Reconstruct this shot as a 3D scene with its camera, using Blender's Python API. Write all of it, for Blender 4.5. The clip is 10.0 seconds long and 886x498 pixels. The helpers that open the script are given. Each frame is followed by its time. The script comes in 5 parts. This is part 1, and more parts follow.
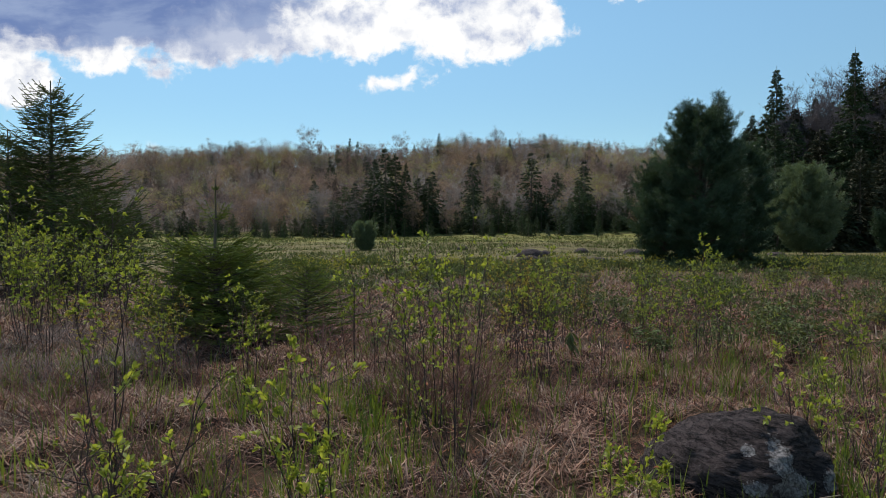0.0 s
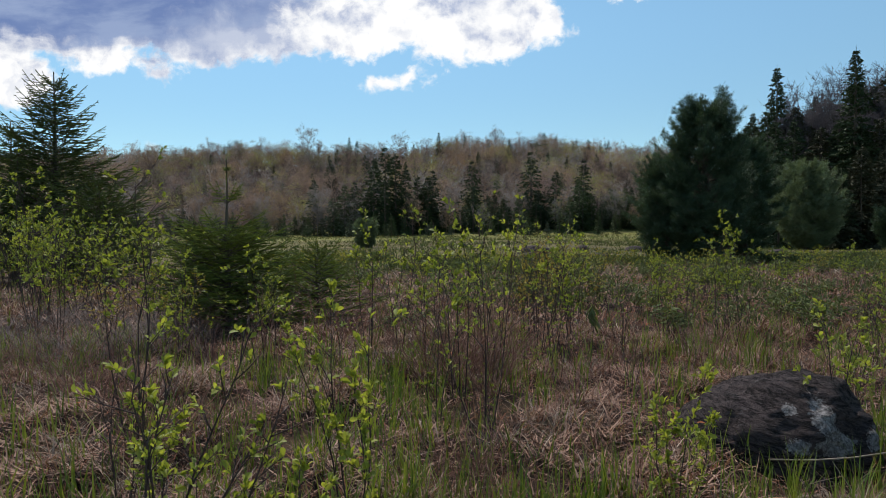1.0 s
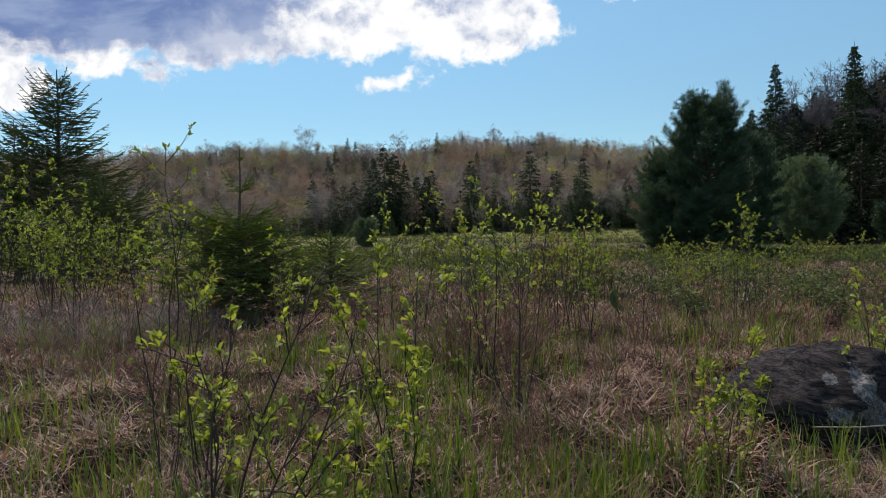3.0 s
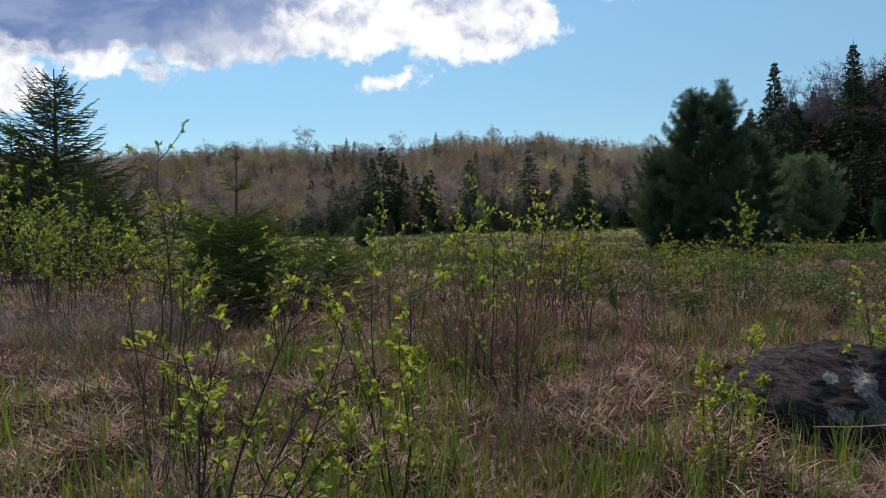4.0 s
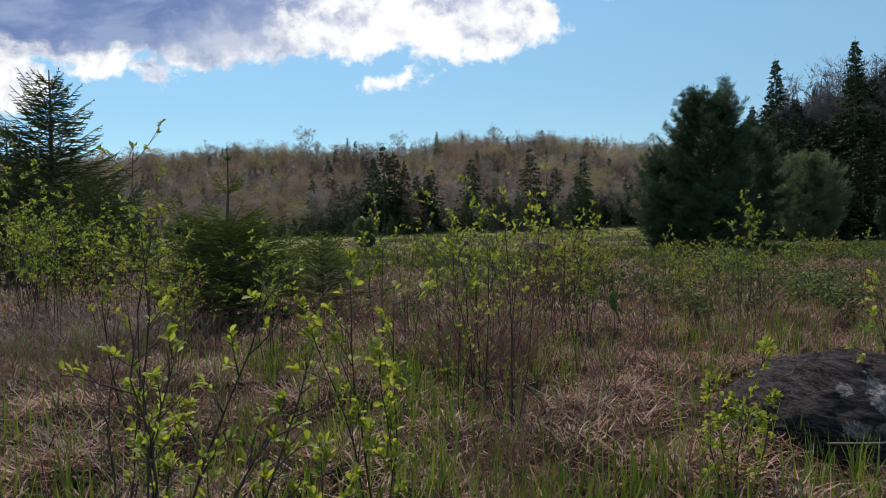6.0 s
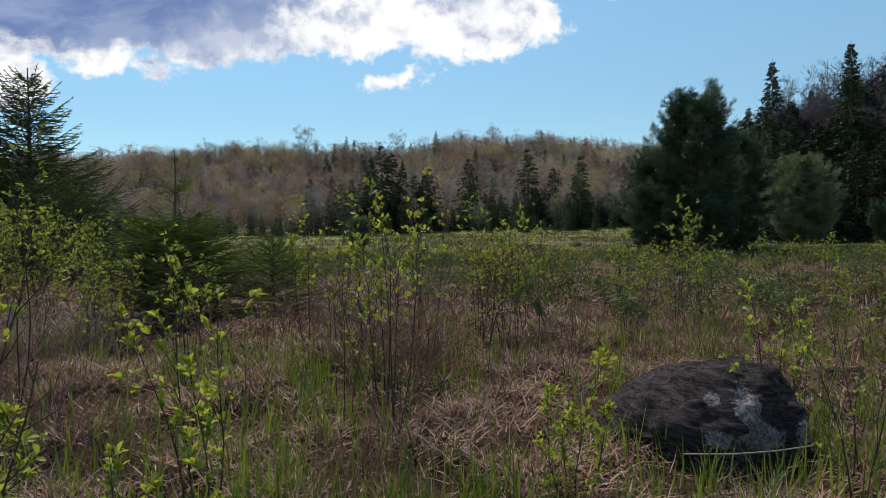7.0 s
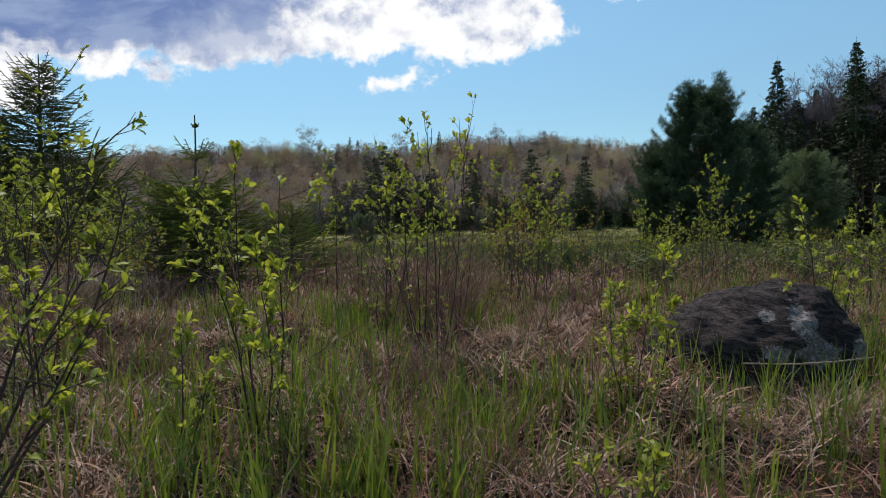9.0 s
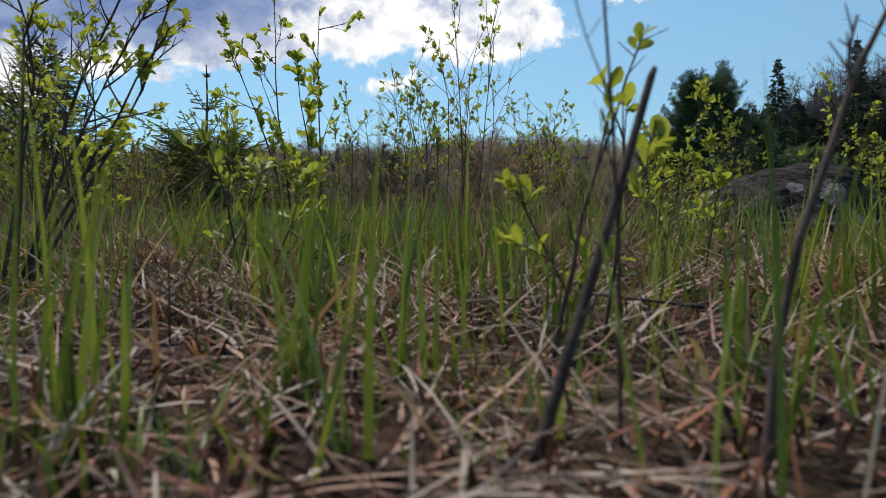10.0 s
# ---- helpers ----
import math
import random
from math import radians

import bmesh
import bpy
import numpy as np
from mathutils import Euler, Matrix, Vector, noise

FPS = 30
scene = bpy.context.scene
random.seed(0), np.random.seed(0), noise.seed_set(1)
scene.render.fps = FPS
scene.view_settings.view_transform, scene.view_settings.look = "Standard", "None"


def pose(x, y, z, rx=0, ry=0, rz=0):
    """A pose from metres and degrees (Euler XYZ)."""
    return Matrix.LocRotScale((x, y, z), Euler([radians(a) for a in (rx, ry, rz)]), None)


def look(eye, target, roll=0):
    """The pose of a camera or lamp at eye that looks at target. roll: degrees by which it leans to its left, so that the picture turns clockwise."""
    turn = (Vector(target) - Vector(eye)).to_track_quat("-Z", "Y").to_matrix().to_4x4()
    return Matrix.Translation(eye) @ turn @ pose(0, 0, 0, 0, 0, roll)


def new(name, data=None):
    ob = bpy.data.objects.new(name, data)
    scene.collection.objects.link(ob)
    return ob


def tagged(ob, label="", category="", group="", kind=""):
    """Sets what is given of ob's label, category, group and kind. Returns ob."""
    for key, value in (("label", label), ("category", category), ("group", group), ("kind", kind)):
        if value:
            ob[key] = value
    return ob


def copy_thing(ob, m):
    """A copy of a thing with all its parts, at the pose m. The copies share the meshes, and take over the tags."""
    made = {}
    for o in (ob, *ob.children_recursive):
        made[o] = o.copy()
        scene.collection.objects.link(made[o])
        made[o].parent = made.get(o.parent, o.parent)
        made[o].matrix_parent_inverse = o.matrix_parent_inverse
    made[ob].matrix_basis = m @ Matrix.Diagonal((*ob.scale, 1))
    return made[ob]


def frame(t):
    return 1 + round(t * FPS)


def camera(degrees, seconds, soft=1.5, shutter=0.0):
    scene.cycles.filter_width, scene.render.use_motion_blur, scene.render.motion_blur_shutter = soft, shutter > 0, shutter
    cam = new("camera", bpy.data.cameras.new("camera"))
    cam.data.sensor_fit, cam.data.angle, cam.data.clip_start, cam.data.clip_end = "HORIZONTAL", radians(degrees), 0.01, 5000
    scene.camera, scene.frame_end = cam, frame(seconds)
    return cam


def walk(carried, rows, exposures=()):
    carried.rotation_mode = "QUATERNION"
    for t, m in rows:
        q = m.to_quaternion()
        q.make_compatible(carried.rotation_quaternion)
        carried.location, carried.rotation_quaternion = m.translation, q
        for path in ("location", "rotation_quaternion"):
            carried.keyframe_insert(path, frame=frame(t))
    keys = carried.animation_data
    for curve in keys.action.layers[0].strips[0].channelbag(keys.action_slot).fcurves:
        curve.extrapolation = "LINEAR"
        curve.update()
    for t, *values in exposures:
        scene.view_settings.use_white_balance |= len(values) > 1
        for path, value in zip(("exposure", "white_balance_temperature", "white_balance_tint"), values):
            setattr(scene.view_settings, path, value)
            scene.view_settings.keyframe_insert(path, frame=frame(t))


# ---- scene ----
cam = camera(65.3, 10.0, soft=0.6)
PATH = [
    (0, (0.089, 0.067, 1.506), (0.073, 2.066, 1.451), -0.4),
    (0.5, (0.018, 0.086, 1.445), (0.004, 2.085, 1.39), -0.4),
    (1, (-0.106, 0.146, 1.257), (-0.119, 2.145, 1.202), -0.4),
    (1.5, (-0.257, 0.19, 1.167), (-0.268, 2.189, 1.113), -0.6),
    (2, (-0.306, 0.178, 1.14), (-0.316, 2.177, 1.086), -0.7),
    (2.5, (-0.318, 0.163, 1.117), (-0.328, 2.162, 1.063), -0.8),
    (4, (-0.296, 0.218, 1.094), (-0.303, 2.217, 1.038), -1.0),
    (4.5, (-0.288, 0.241, 1.115), (-0.296, 2.24, 1.058), -1.1),
    (5, (-0.296, 0.236, 1.117), (-0.303, 2.235, 1.059), -1.1),
    (5.2, (-0.308, 0.295, 1.111), (-0.311, 2.294, 1.057), -1.1),
    (6.3, (-0.111, 0.438, 1.129), (-0.126, 2.437, 1.071), -1.3),
    (6.5, (0.183, 0.441, 1.145), (0.171, 2.44, 1.087), -1.0),
    (7, (0.439, 0.462, 1.14), (0.427, 2.461, 1.081), -0.9),
    (7.5, (0.413, 0.488, 1.15), (0.401, 2.487, 1.091), -0.8),
    (8, (0.331, 0.53, 1.066), (0.309, 2.529, 1.007), -0.9),
    (8.5, (0.263, 0.535, 1.019), (0.242, 2.535, 0.961), -0.8),
    (9, (0.195, 0.497, 0.709), (0.176, 2.496, 0.655), -0.8),
    (9.2, (0.168, 0.476, 0.545), (0.149, 2.476, 0.492), -0.8),
    (9.5, (0.125, 0.476, 0.335), (0.107, 2.475, 0.283), -0.7),
    (10, (0.04, 0.47, 0.066), (0.023, 2.469, 0.016), -0.6),
]
walk(cam, [(t, look(eye, target, roll)) for t, eye, target, roll in PATH])
cam.data.dof.use_dof = True
cam.data.dof.focus_distance = 6.0
cam.data.dof.aperture_fstop = 8.0
scene.view_settings.exposure = 0.0

# ---- sky, sun ----
SUN_ELEV, SUN_AZ = radians(54), radians(-22)     # azimuth from +y towards +x
world = bpy.data.worlds.new("world")
scene.world = world
world.use_nodes = True
wn, wl = world.node_tree.nodes, world.node_tree.links
wn.clear()


class Nodes:
    """Small shorthand for wiring shader nodes."""

    def __init__(self, tree):
        self.n, self.l = tree.nodes, tree.links

    def add(self, kind):
        return self.n.new(kind)

    def put(self, socket, value):
        if isinstance(value, bpy.types.NodeSocket):
            self.l.new(value, socket)
        elif value is not None:
            socket.default_value = value

    def math(self, op, a, b=None, c=None, clamp=False):
        node = self.add("ShaderNodeMath")
        node.operation, node.use_clamp = op, clamp
        for socket, value in zip(node.inputs, (a, b, c)):
            self.put(socket, value)
        return node.outputs[0]

    def vec(self, op, a, b=None):
        node = self.add("ShaderNodeVectorMath")
        node.operation = op
        self.put(node.inputs[0], a)
        self.put(node.inputs[1], b)
        return node.outputs["Value"] if op in ("LENGTH", "DOT_PRODUCT") else node.outputs[0]

    def noise(self, vector, scale, detail=4.0, rough=0.55, distort=0.0):
        node = self.add("ShaderNodeTexNoise")
        self.put(node.inputs["Vector"], vector)
        node.inputs["Scale"].default_value = scale
        node.inputs["Detail"].default_value = detail
        node.inputs["Roughness"].default_value = rough
        node.inputs["Distortion"].default_value = distort
        return node

    def mix(self, fac, a, b, blend="MIX"):
        node = self.add("ShaderNodeMix")
        node.data_type, node.blend_type = "RGBA", blend
        self.put(node.inputs[0], fac)
        self.put(node.inputs[6], (*a, 1) if isinstance(a, tuple) else a)
        self.put(node.inputs[7], (*b, 1) if isinstance(b, tuple) else b)
        return node.outputs[2]

    def steps(self, value, lo, hi, out_lo=0.0, out_hi=1.0):
        node = self.add("ShaderNodeMapRange")
        node.interpolation_type = "SMOOTHSTEP"
        for socket, v in zip(node.inputs, (value, lo, hi, out_lo, out_hi)):
            self.put(socket, v)
        return node.outputs[0]


W = Nodes(world.node_tree)
sky = W.add("ShaderNodeTexSky")
sky.sky_type, sky.sun_disc = "NISHITA", False
sky.sun_elevation, sky.sun_rotation = SUN_ELEV, SUN_AZ
sky.altitude, sky.air_density, sky.dust_density, sky.ozone_density = 900, 1.0, 0.0, 2.0
direction = W.add("ShaderNodeTexCoord").outputs["Generated"]
dx = W.add("ShaderNodeSeparateXYZ")
W.put(dx.inputs[0], direction)
ahead = W.math("MAXIMUM", dx.outputs[1], 0.08)
flat = W.add("ShaderNodeCombineXYZ")
W.put(flat.inputs[0], W.math("DIVIDE", dx.outputs[0], ahead))
W.put(flat.inputs[1], W.math("DIVIDE", dx.outputs[2], ahead))
warp = W.noise(flat.outputs[0], 9.0, 6, 0.55)
shift = W.vec("MULTIPLY", W.vec("SUBTRACT", warp.outputs["Color"], (0.5, 0.5, 0.5)), (0.06, 0.035, 0.0))
where = W.vec("ADD", flat.outputs[0], shift)


def cloud_lobes(lobes):
    """Depth inside a union of lobes, in slopes: centre and half-size, across and up."""
    total = None
    for cu, cv, ru, rv in lobes:
        d = W.vec("LENGTH", W.vec("MULTIPLY", W.vec("SUBTRACT", where, (cu, cv, 0)), (1 / ru, 1 / rv, 0)))
        m = W.math("MULTIPLY", W.math("SUBTRACT", 1.0, d), rv)
        total = m if total is None else W.math("SMOOTH_MAX", total, m, 0.012)
    return total


def ripple(source, size):
    return W.math("MULTIPLY", W.math("SUBTRACT", source.outputs[0], 0.5), size)


body = cloud_lobes([
    (0.00, 0.305, 0.17, 0.060), (0.125, 0.308, 0.052, 0.040), (0.065, 0.268, 0.065, 0.030), (0.01, 0.255, 0.045, 0.024),
    (-0.080, 0.212, 0.052, 0.009), (-0.060, 0.218, 0.024, 0.008), (-0.13, 0.295, 0.12, 0.050), (-0.225, 0.268, 0.065, 0.024),
    (-0.33, 0.295, 0.13, 0.055), (-0.55, 0.335, 0.33, 0.085), (-0.47, 0.250, 0.075, 0.024), (-0.418, 0.229, 0.030, 0.013),
    (-0.63, 0.228, 0.085, 0.046), (-0.30, 0.36, 0.20, 0.060), (-0.20, 0.32, 0.09, 0.050), (-0.25, 0.50, 0.62, 0.16), (0.25, 0.338, 0.026, 0.011), (-0.437, 0.131, 0.011, 0.004), (-0.95, 0.25, 0.22, 0.10)])
heavy = cloud_lobes([(-0.60, 0.345, 0.30, 0.082), (-0.42, 0.340, 0.15, 0.062), (-0.33, 0.350, 0.12, 0.040), (-0.55, 0.44, 0.40, 0.10)])
dull = cloud_lobes([(-0.34, 0.292, 0.13, 0.060), (-0.25, 0.272, 0.09, 0.026), (0.045, 0.326, 0.075, 0.022), (-0.15, 0.304, 0.045, 0.012), (0.09, 0.282, 0.04, 0.012)])
lumps_big = W.noise(flat.outputs[0], 17.0, 5, 0.55, 0.4)
lumps_small = W.noise(flat.outputs[0], 48.0, 6, 0.6, 0.3)
puff = W.noise(where, 20.0, 7, 0.6)
streak = W.noise(W.vec("MULTIPLY", where, (1.0, 3.2, 1.0)), 9.0, 6, 0.55)
edge = W.math("ADD", body, W.math("ADD", ripple(lumps_big, 0.055), ripple(lumps_small, 0.032)))
rest = W.steps(W.noise(direction, 2.6, 7, 0.6).outputs[0], 0.56, 0.70, 0.0, 0.75)
behind = W.steps(dx.outputs[1], 0.30, 0.05)
cover = W.steps(edge, -0.002, 0.012)
cover = W.math("MAXIMUM", cover, W.math("MULTIPLY", rest, behind))
grey = W.steps(W.math("ADD", dull, W.math("ADD", ripple(puff, 0.10), ripple(lumps_small, 0.03))), -0.012, 0.030, 0.0, 0.85)
grey = W.math("ADD", grey, W.steps(puff.outputs[0], 0.48, 0.66, 0.0, 0.32), clamp=True)
cloud_colour = W.mix(grey, (1.06, 1.06, 1.06), (0.47, 0.54, 0.72))
blue_base = W.mix(W.steps(streak.outputs[0], 0.35, 0.65), (0.17, 0.25, 0.49), (0.31, 0.40, 0.62))
cloud_colour = W.mix(W.steps(W.math("ADD", heavy, W.math("ADD", ripple(puff, 0.10), ripple(streak, 0.10))), -0.028, 0.026), cloud_colour, blue_base)
SKY_STRENGTH, CLOUD_STRENGTH = 0.12, 0.97
clear = W.add("ShaderNodeBackground")
low_sky = W.mix(W.steps(dx.outputs[2], 0.10, 0.34), (0.78, 0.92, 0.875), (1.08, 1.25, 1.12))
W.put(clear.inputs[0], W.mix(1.0, sky.outputs[0], low_sky, "MULTIPLY"))
clear.inputs[1].default_value = SKY_STRENGTH
cloud = W.add("ShaderNodeBackground")
W.put(cloud.inputs[0], cloud_colour)
cloud.inputs[1].default_value = CLOUD_STRENGTH
blend = W.add("ShaderNodeMixShader")
W.put(blend.inputs[0], cover)
W.put(blend.inputs[1], clear.outputs[0])
W.put(blend.inputs[2], cloud.outputs[0])
W.put(W.add("ShaderNodeOutputWorld").inputs[0], blend.outputs[0])

sun = new("sun", bpy.data.lights.new("sun", "SUN"))
sun.data.energy, sun.data.angle, sun.data.color = 4.0, radians(0.8), (1.0, 0.95, 0.87)
sun_way = Vector((math.sin(SUN_AZ) * math.cos(SUN_ELEV), math.cos(SUN_AZ) * math.cos(SUN_ELEV), math.sin(SUN_ELEV)))
sun.matrix_world = look(tuple(sun_way * 60), (0, 0, 0))


# ---- materials ----
def material(name, dark_tone, light_tone, scale=20.0, rough=0.8, bump=0.3, bump_scale=80.0, vary=0.25, island=False,
             translucent=0.0, stretch=(1, 1, 1), specular=0.3, glow=(1.25, 1.2, 0.6)):
    """Two tones mixed by noise at two scales, varied from thing to thing or from island to island."""
    m = bpy.data.materials.new(name)
    m.use_nodes = True
    N = Nodes(m.node_tree)
    shader = N.n["Principled BSDF"]
    co = N.vec("MULTIPLY", N.add("ShaderNodeTexCoord").outputs["Object"], stretch)
    big = N.noise(co, scale, 5, 0.6)
    small = N.noise(co, scale * 7, 3, 0.6)
    f = N.math("ADD", N.math("MULTIPLY", big.outputs[0], 0.7), N.math("MULTIPLY", small.outputs[0], 0.3))
    luck = N.add("ShaderNodeNewGeometry").outputs["Random Per Island"] if island else N.add("ShaderNodeObjectInfo").outputs["Random"]
    f = N.math("ADD", N.steps(f, 0.36, 0.64, 0.0, 1.0 - vary), N.math("MULTIPLY", luck, vary * 1.2), clamp=True)
    colour = N.mix(f, dark_tone, light_tone)
    N.put(shader.inputs["Base Color"], colour)
    shader.inputs["Roughness"].default_value = rough
    shader.inputs["Specular IOR Level"].default_value = specular
    if bump:
        b = N.add("ShaderNodeBump")
        b.inputs["Strength"].default_value = bump
        b.inputs["Distance"].default_value = 0.01
        N.put(b.inputs["Height"], N.noise(co, bump_scale, 5, 0.65).outputs[0])
        N.put(shader.inputs["Normal"], b.outputs[0])
    if translucent:
        t = N.add("ShaderNodeBsdfTranslucent")
        N.put(t.inputs[0], N.mix(1.0, colour, glow, "MULTIPLY"))
        both = N.add("ShaderNodeMixShader")
        both.inputs[0].default_value = translucent
        N.put(both.inputs[1], shader.outputs[0])
        N.put(both.inputs[2], t.outputs[0])
        N.put(N.n["Material Output"].inputs[0], both.outputs[0])
    return m


M_LEAF = material("young_leaf", (0.10, 0.145, 0.028), (0.31, 0.345, 0.07), 60, 0.55, 0.1, vary=0.7, island=True, translucent=0.5)
M_LEAF_DARK = material("bush_leaf", (0.06, 0.095, 0.018), (0.25, 0.29, 0.05), 60, 0.6, 0.1, vary=0.8, island=True, translucent=0.4)
M_LEAF_ONE = material("single_leaf", (0.16, 0.20, 0.035), (0.41, 0.44, 0.09), 60, 0.5, 0.15, vary=0.6, translucent=0.5)
M_LEAF_RED = material("copper_leaf", (0.20, 0.12, 0.03), (0.36, 0.30, 0.06), 60, 0.55, 0.1, vary=0.8, island=True, translucent=0.45)
M_LAUREL = material("laurel_leaf", (0.035, 0.048, 0.022), (0.15, 0.175, 0.07), 40, 0.7, 0.1, vary=0.7, island=True, translucent=0.25, specular=0.12)
M_TWIG = material("twig_bark", (0.028, 0.018, 0.016), (0.105, 0.070, 0.060), 60, 0.85, 0.4, 300, stretch=(1, 1, 0.3))
M_TWIG_RED = material("reddish_twig", (0.10, 0.045, 0.034), (0.37, 0.195, 0.14), 40, 0.85, 0.3, 300, vary=0.5, island=True)
M_BARK = material("tree_bark", (0.05, 0.04, 0.032), (0.15, 0.125, 0.10), 9, 0.95, 0.7, 30, stretch=(1, 1, 0.3))
M_GRASS = material("green_blade", (0.06, 0.105, 0.016), (0.25, 0.30, 0.056), 12, 0.5, 0, vary=0.85, island=True, translucent=0.26)
M_STRAW = material("dead_blade", (0.026, 0.010, 0.0075), (0.42, 0.244, 0.173), 10, 0.7, 0, vary=0.9, island=True, translucent=0.15)
M_MOSSY = material("brown_litter", (0.050, 0.018, 0.011), (0.31, 0.125, 0.070), 30, 0.9, 0, vary=0.8, island=True)
M_SPRUCE = material("spruce_needle", (0.035, 0.050, 0.018), (0.13, 0.165, 0.05), 3, 0.6, 0, vary=0.6, island=True, translucent=0.15)
M_SPRUCE_YOUNG = material("young_spruce_needle", (0.055, 0.08, 0.02), (0.22, 0.27, 0.058), 3, 0.6, 0, vary=0.6, island=True, translucent=0.2)
M_PINE_PALE = material("pale_pine_needle", (0.066, 0.092, 0.056), (0.185, 0.235, 0.14), 2, 0.55, 0, vary=0.6, island=True, translucent=0.25)
M_PINE = material("pine_needle", (0.024, 0.046, 0.030), (0.082, 0.128, 0.076), 2, 0.55, 0, vary=0.6, island=True, translucent=0.2)


# ---- shared shape helpers ----
def rng_for(seed):
    return np.random.default_rng(seed)


def unit(v):
    v = np.asarray(v, float)
    return v / np.maximum(np.linalg.norm(v, axis=-1, keepdims=True), 1e-9)


def tri_mesh(name, verts, tris, mats, index=None, smooth=False):
    """A mesh from arrays of corners and triangles."""
    me = bpy.data.meshes.new(name)
    verts, tris = np.asarray(verts, np.float32), np.asarray(tris, np.int32)
    me.vertices.add(len(verts))
    me.vertices.foreach_set("co", verts.ravel())
    me.loops.add(tris.size)
    me.loops.foreach_set("vertex_index", tris.ravel())
    me.polygons.add(len(tris))
    me.polygons.foreach_set("loop_start", np.arange(0, tris.size, 3, dtype=np.int32))
    me.polygons.foreach_set("loop_total", np.full(len(tris), 3, np.int32))
    for m in mats:
        me.materials.append(m)
    if index is not None:
        me.polygons.foreach_set("material_index", np.asarray(index, np.int32))
    me.polygons.foreach_set("use_smooth", np.full(len(tris), smooth))
    me.update(calc_edges=True)
    return me


class Soup:
    """Collects triangles of one mesh."""

    def __init__(self):
        self.v, self.f, self.m, self.count = [], [], [], 0

    def add(self, verts, tris, slot=0):
        verts, tris = np.asarray(verts, float).reshape(-1, 3), np.asarray(tris, int).reshape(-1, 3)
        self.v.append(verts)
        self.f.append(tris + self.count)
        self.m.append(np.full(len(tris), slot))
        self.count += len(verts)

    def mesh(self, name, mats, smooth=False):
        return tri_mesh(name, np.concatenate(self.v), np.concatenate(self.f), mats, np.concatenate(self.m), smooth)

    def tube(self, points, radii, sides=5, slot=0):
        points = np.asarray(points, float)
        n = len(points)
        along = unit(np.gradient(points, axis=0))
        ref = np.where(np.abs(along[:, 2:3]) > 0.9, np.array([[1.0, 0, 0]]), np.array([[0, 0, 1.0]]))
        a = unit(np.cross(along, ref))
        b = np.cross(along, a)
        ang = np.arange(sides) / sides * math.tau
        ring = points[:, None] + np.asarray(radii, float)[:, None, None] * (a[:, None] * np.cos(ang)[None, :, None] + b[:, None] * np.sin(ang)[None, :, None])
        tris = []
        for i in range(n - 1):
            for j in range(sides):
                p, q = i * sides + j, i * sides + (j + 1) % sides
                tris += [(p, q, q + sides), (p, q + sides, p + sides)]
        base = (n - 1) * sides
        tris += [(base, base + j, base + j + 1) for j in range(1, sides - 1)]
        self.add(ring.reshape(-1, 3), tris, slot)

    def needles(self, base, way, length, width, r, slot=0):
        """One slim triangle for each base point."""
        base, way = np.asarray(base, float), unit(way)
        side = unit(np.cross(way, r.normal(size=base.shape))) * (np.asarray(width) * 0.5).reshape(-1, 1)
        tip = base + way * np.asarray(length).reshape(-1, 1)
        v = np.stack([base - side, base + side, tip], 1).reshape(-1, 3)
        self.add(v, np.arange(len(v)).reshape(-1, 3), slot)

    def leaf(self, base, way, up, length, width, cup=0.2, slot=0):
        """An ovate leaf, folded along its midrib, of eight triangles."""
        way = unit(way)
        side = unit(np.cross(way, up))
        nrm = np.cross(side, way)
        rows = ((0.0, 0.0), (0.26, 0.27), (0.62, 0.5), (0.88, 0.34), (1.0, 0.0))
        v, t = [], []
        for f, w in rows:
            mid = base + way * f * length - nrm * cup * length * f * f
            if w == 0:
                v.append(mid)
            else:
                lift = nrm * width * w * 0.45
                v += [mid - side * width * w + lift, mid, mid + side * width * w + lift]
        t = [(0, 2, 1), (0, 3, 2), (1, 2, 5), (1, 5, 4), (2, 3, 6), (2, 6, 5), (4, 5, 8), (4, 8, 7), (5, 6, 9), (5, 9, 8), (7, 8, 10), (8, 9, 10)]
        self.add(v, t, slot)

    def small_leaf(self, base, way, up, length, width, cup=0.1, slot=0):
        """A leaf of four triangles, for plants farther off."""
        way = unit(way)
        side = unit(np.cross(way, up))
        nrm = np.cross(side, way)
        mid = base + way * 0.5 * length
        edge = nrm * width * 0.22
        self.add([base, mid - side * width * 0.5 + edge, mid, mid + side * width * 0.5 + edge, base + way * length - nrm * cup * length],
                 [(0, 2, 1), (0, 3, 2), (1, 2, 4), (2, 3, 4)], slot)


def part(name, mesh, parent, label=""):
    ob = new(name, mesh)
    ob.parent = parent
    if label:
        tagged(ob, label)
    return ob


def thing(name, label, category, group="", mesh=None):
    return tagged(new(name, mesh), label, category, group)


def smooth_step(a, b, x):
    t = np.clip((np.asarray(x, float) - a) / (b - a), 0, 1)
    return t * t * (3 - 2 * t)


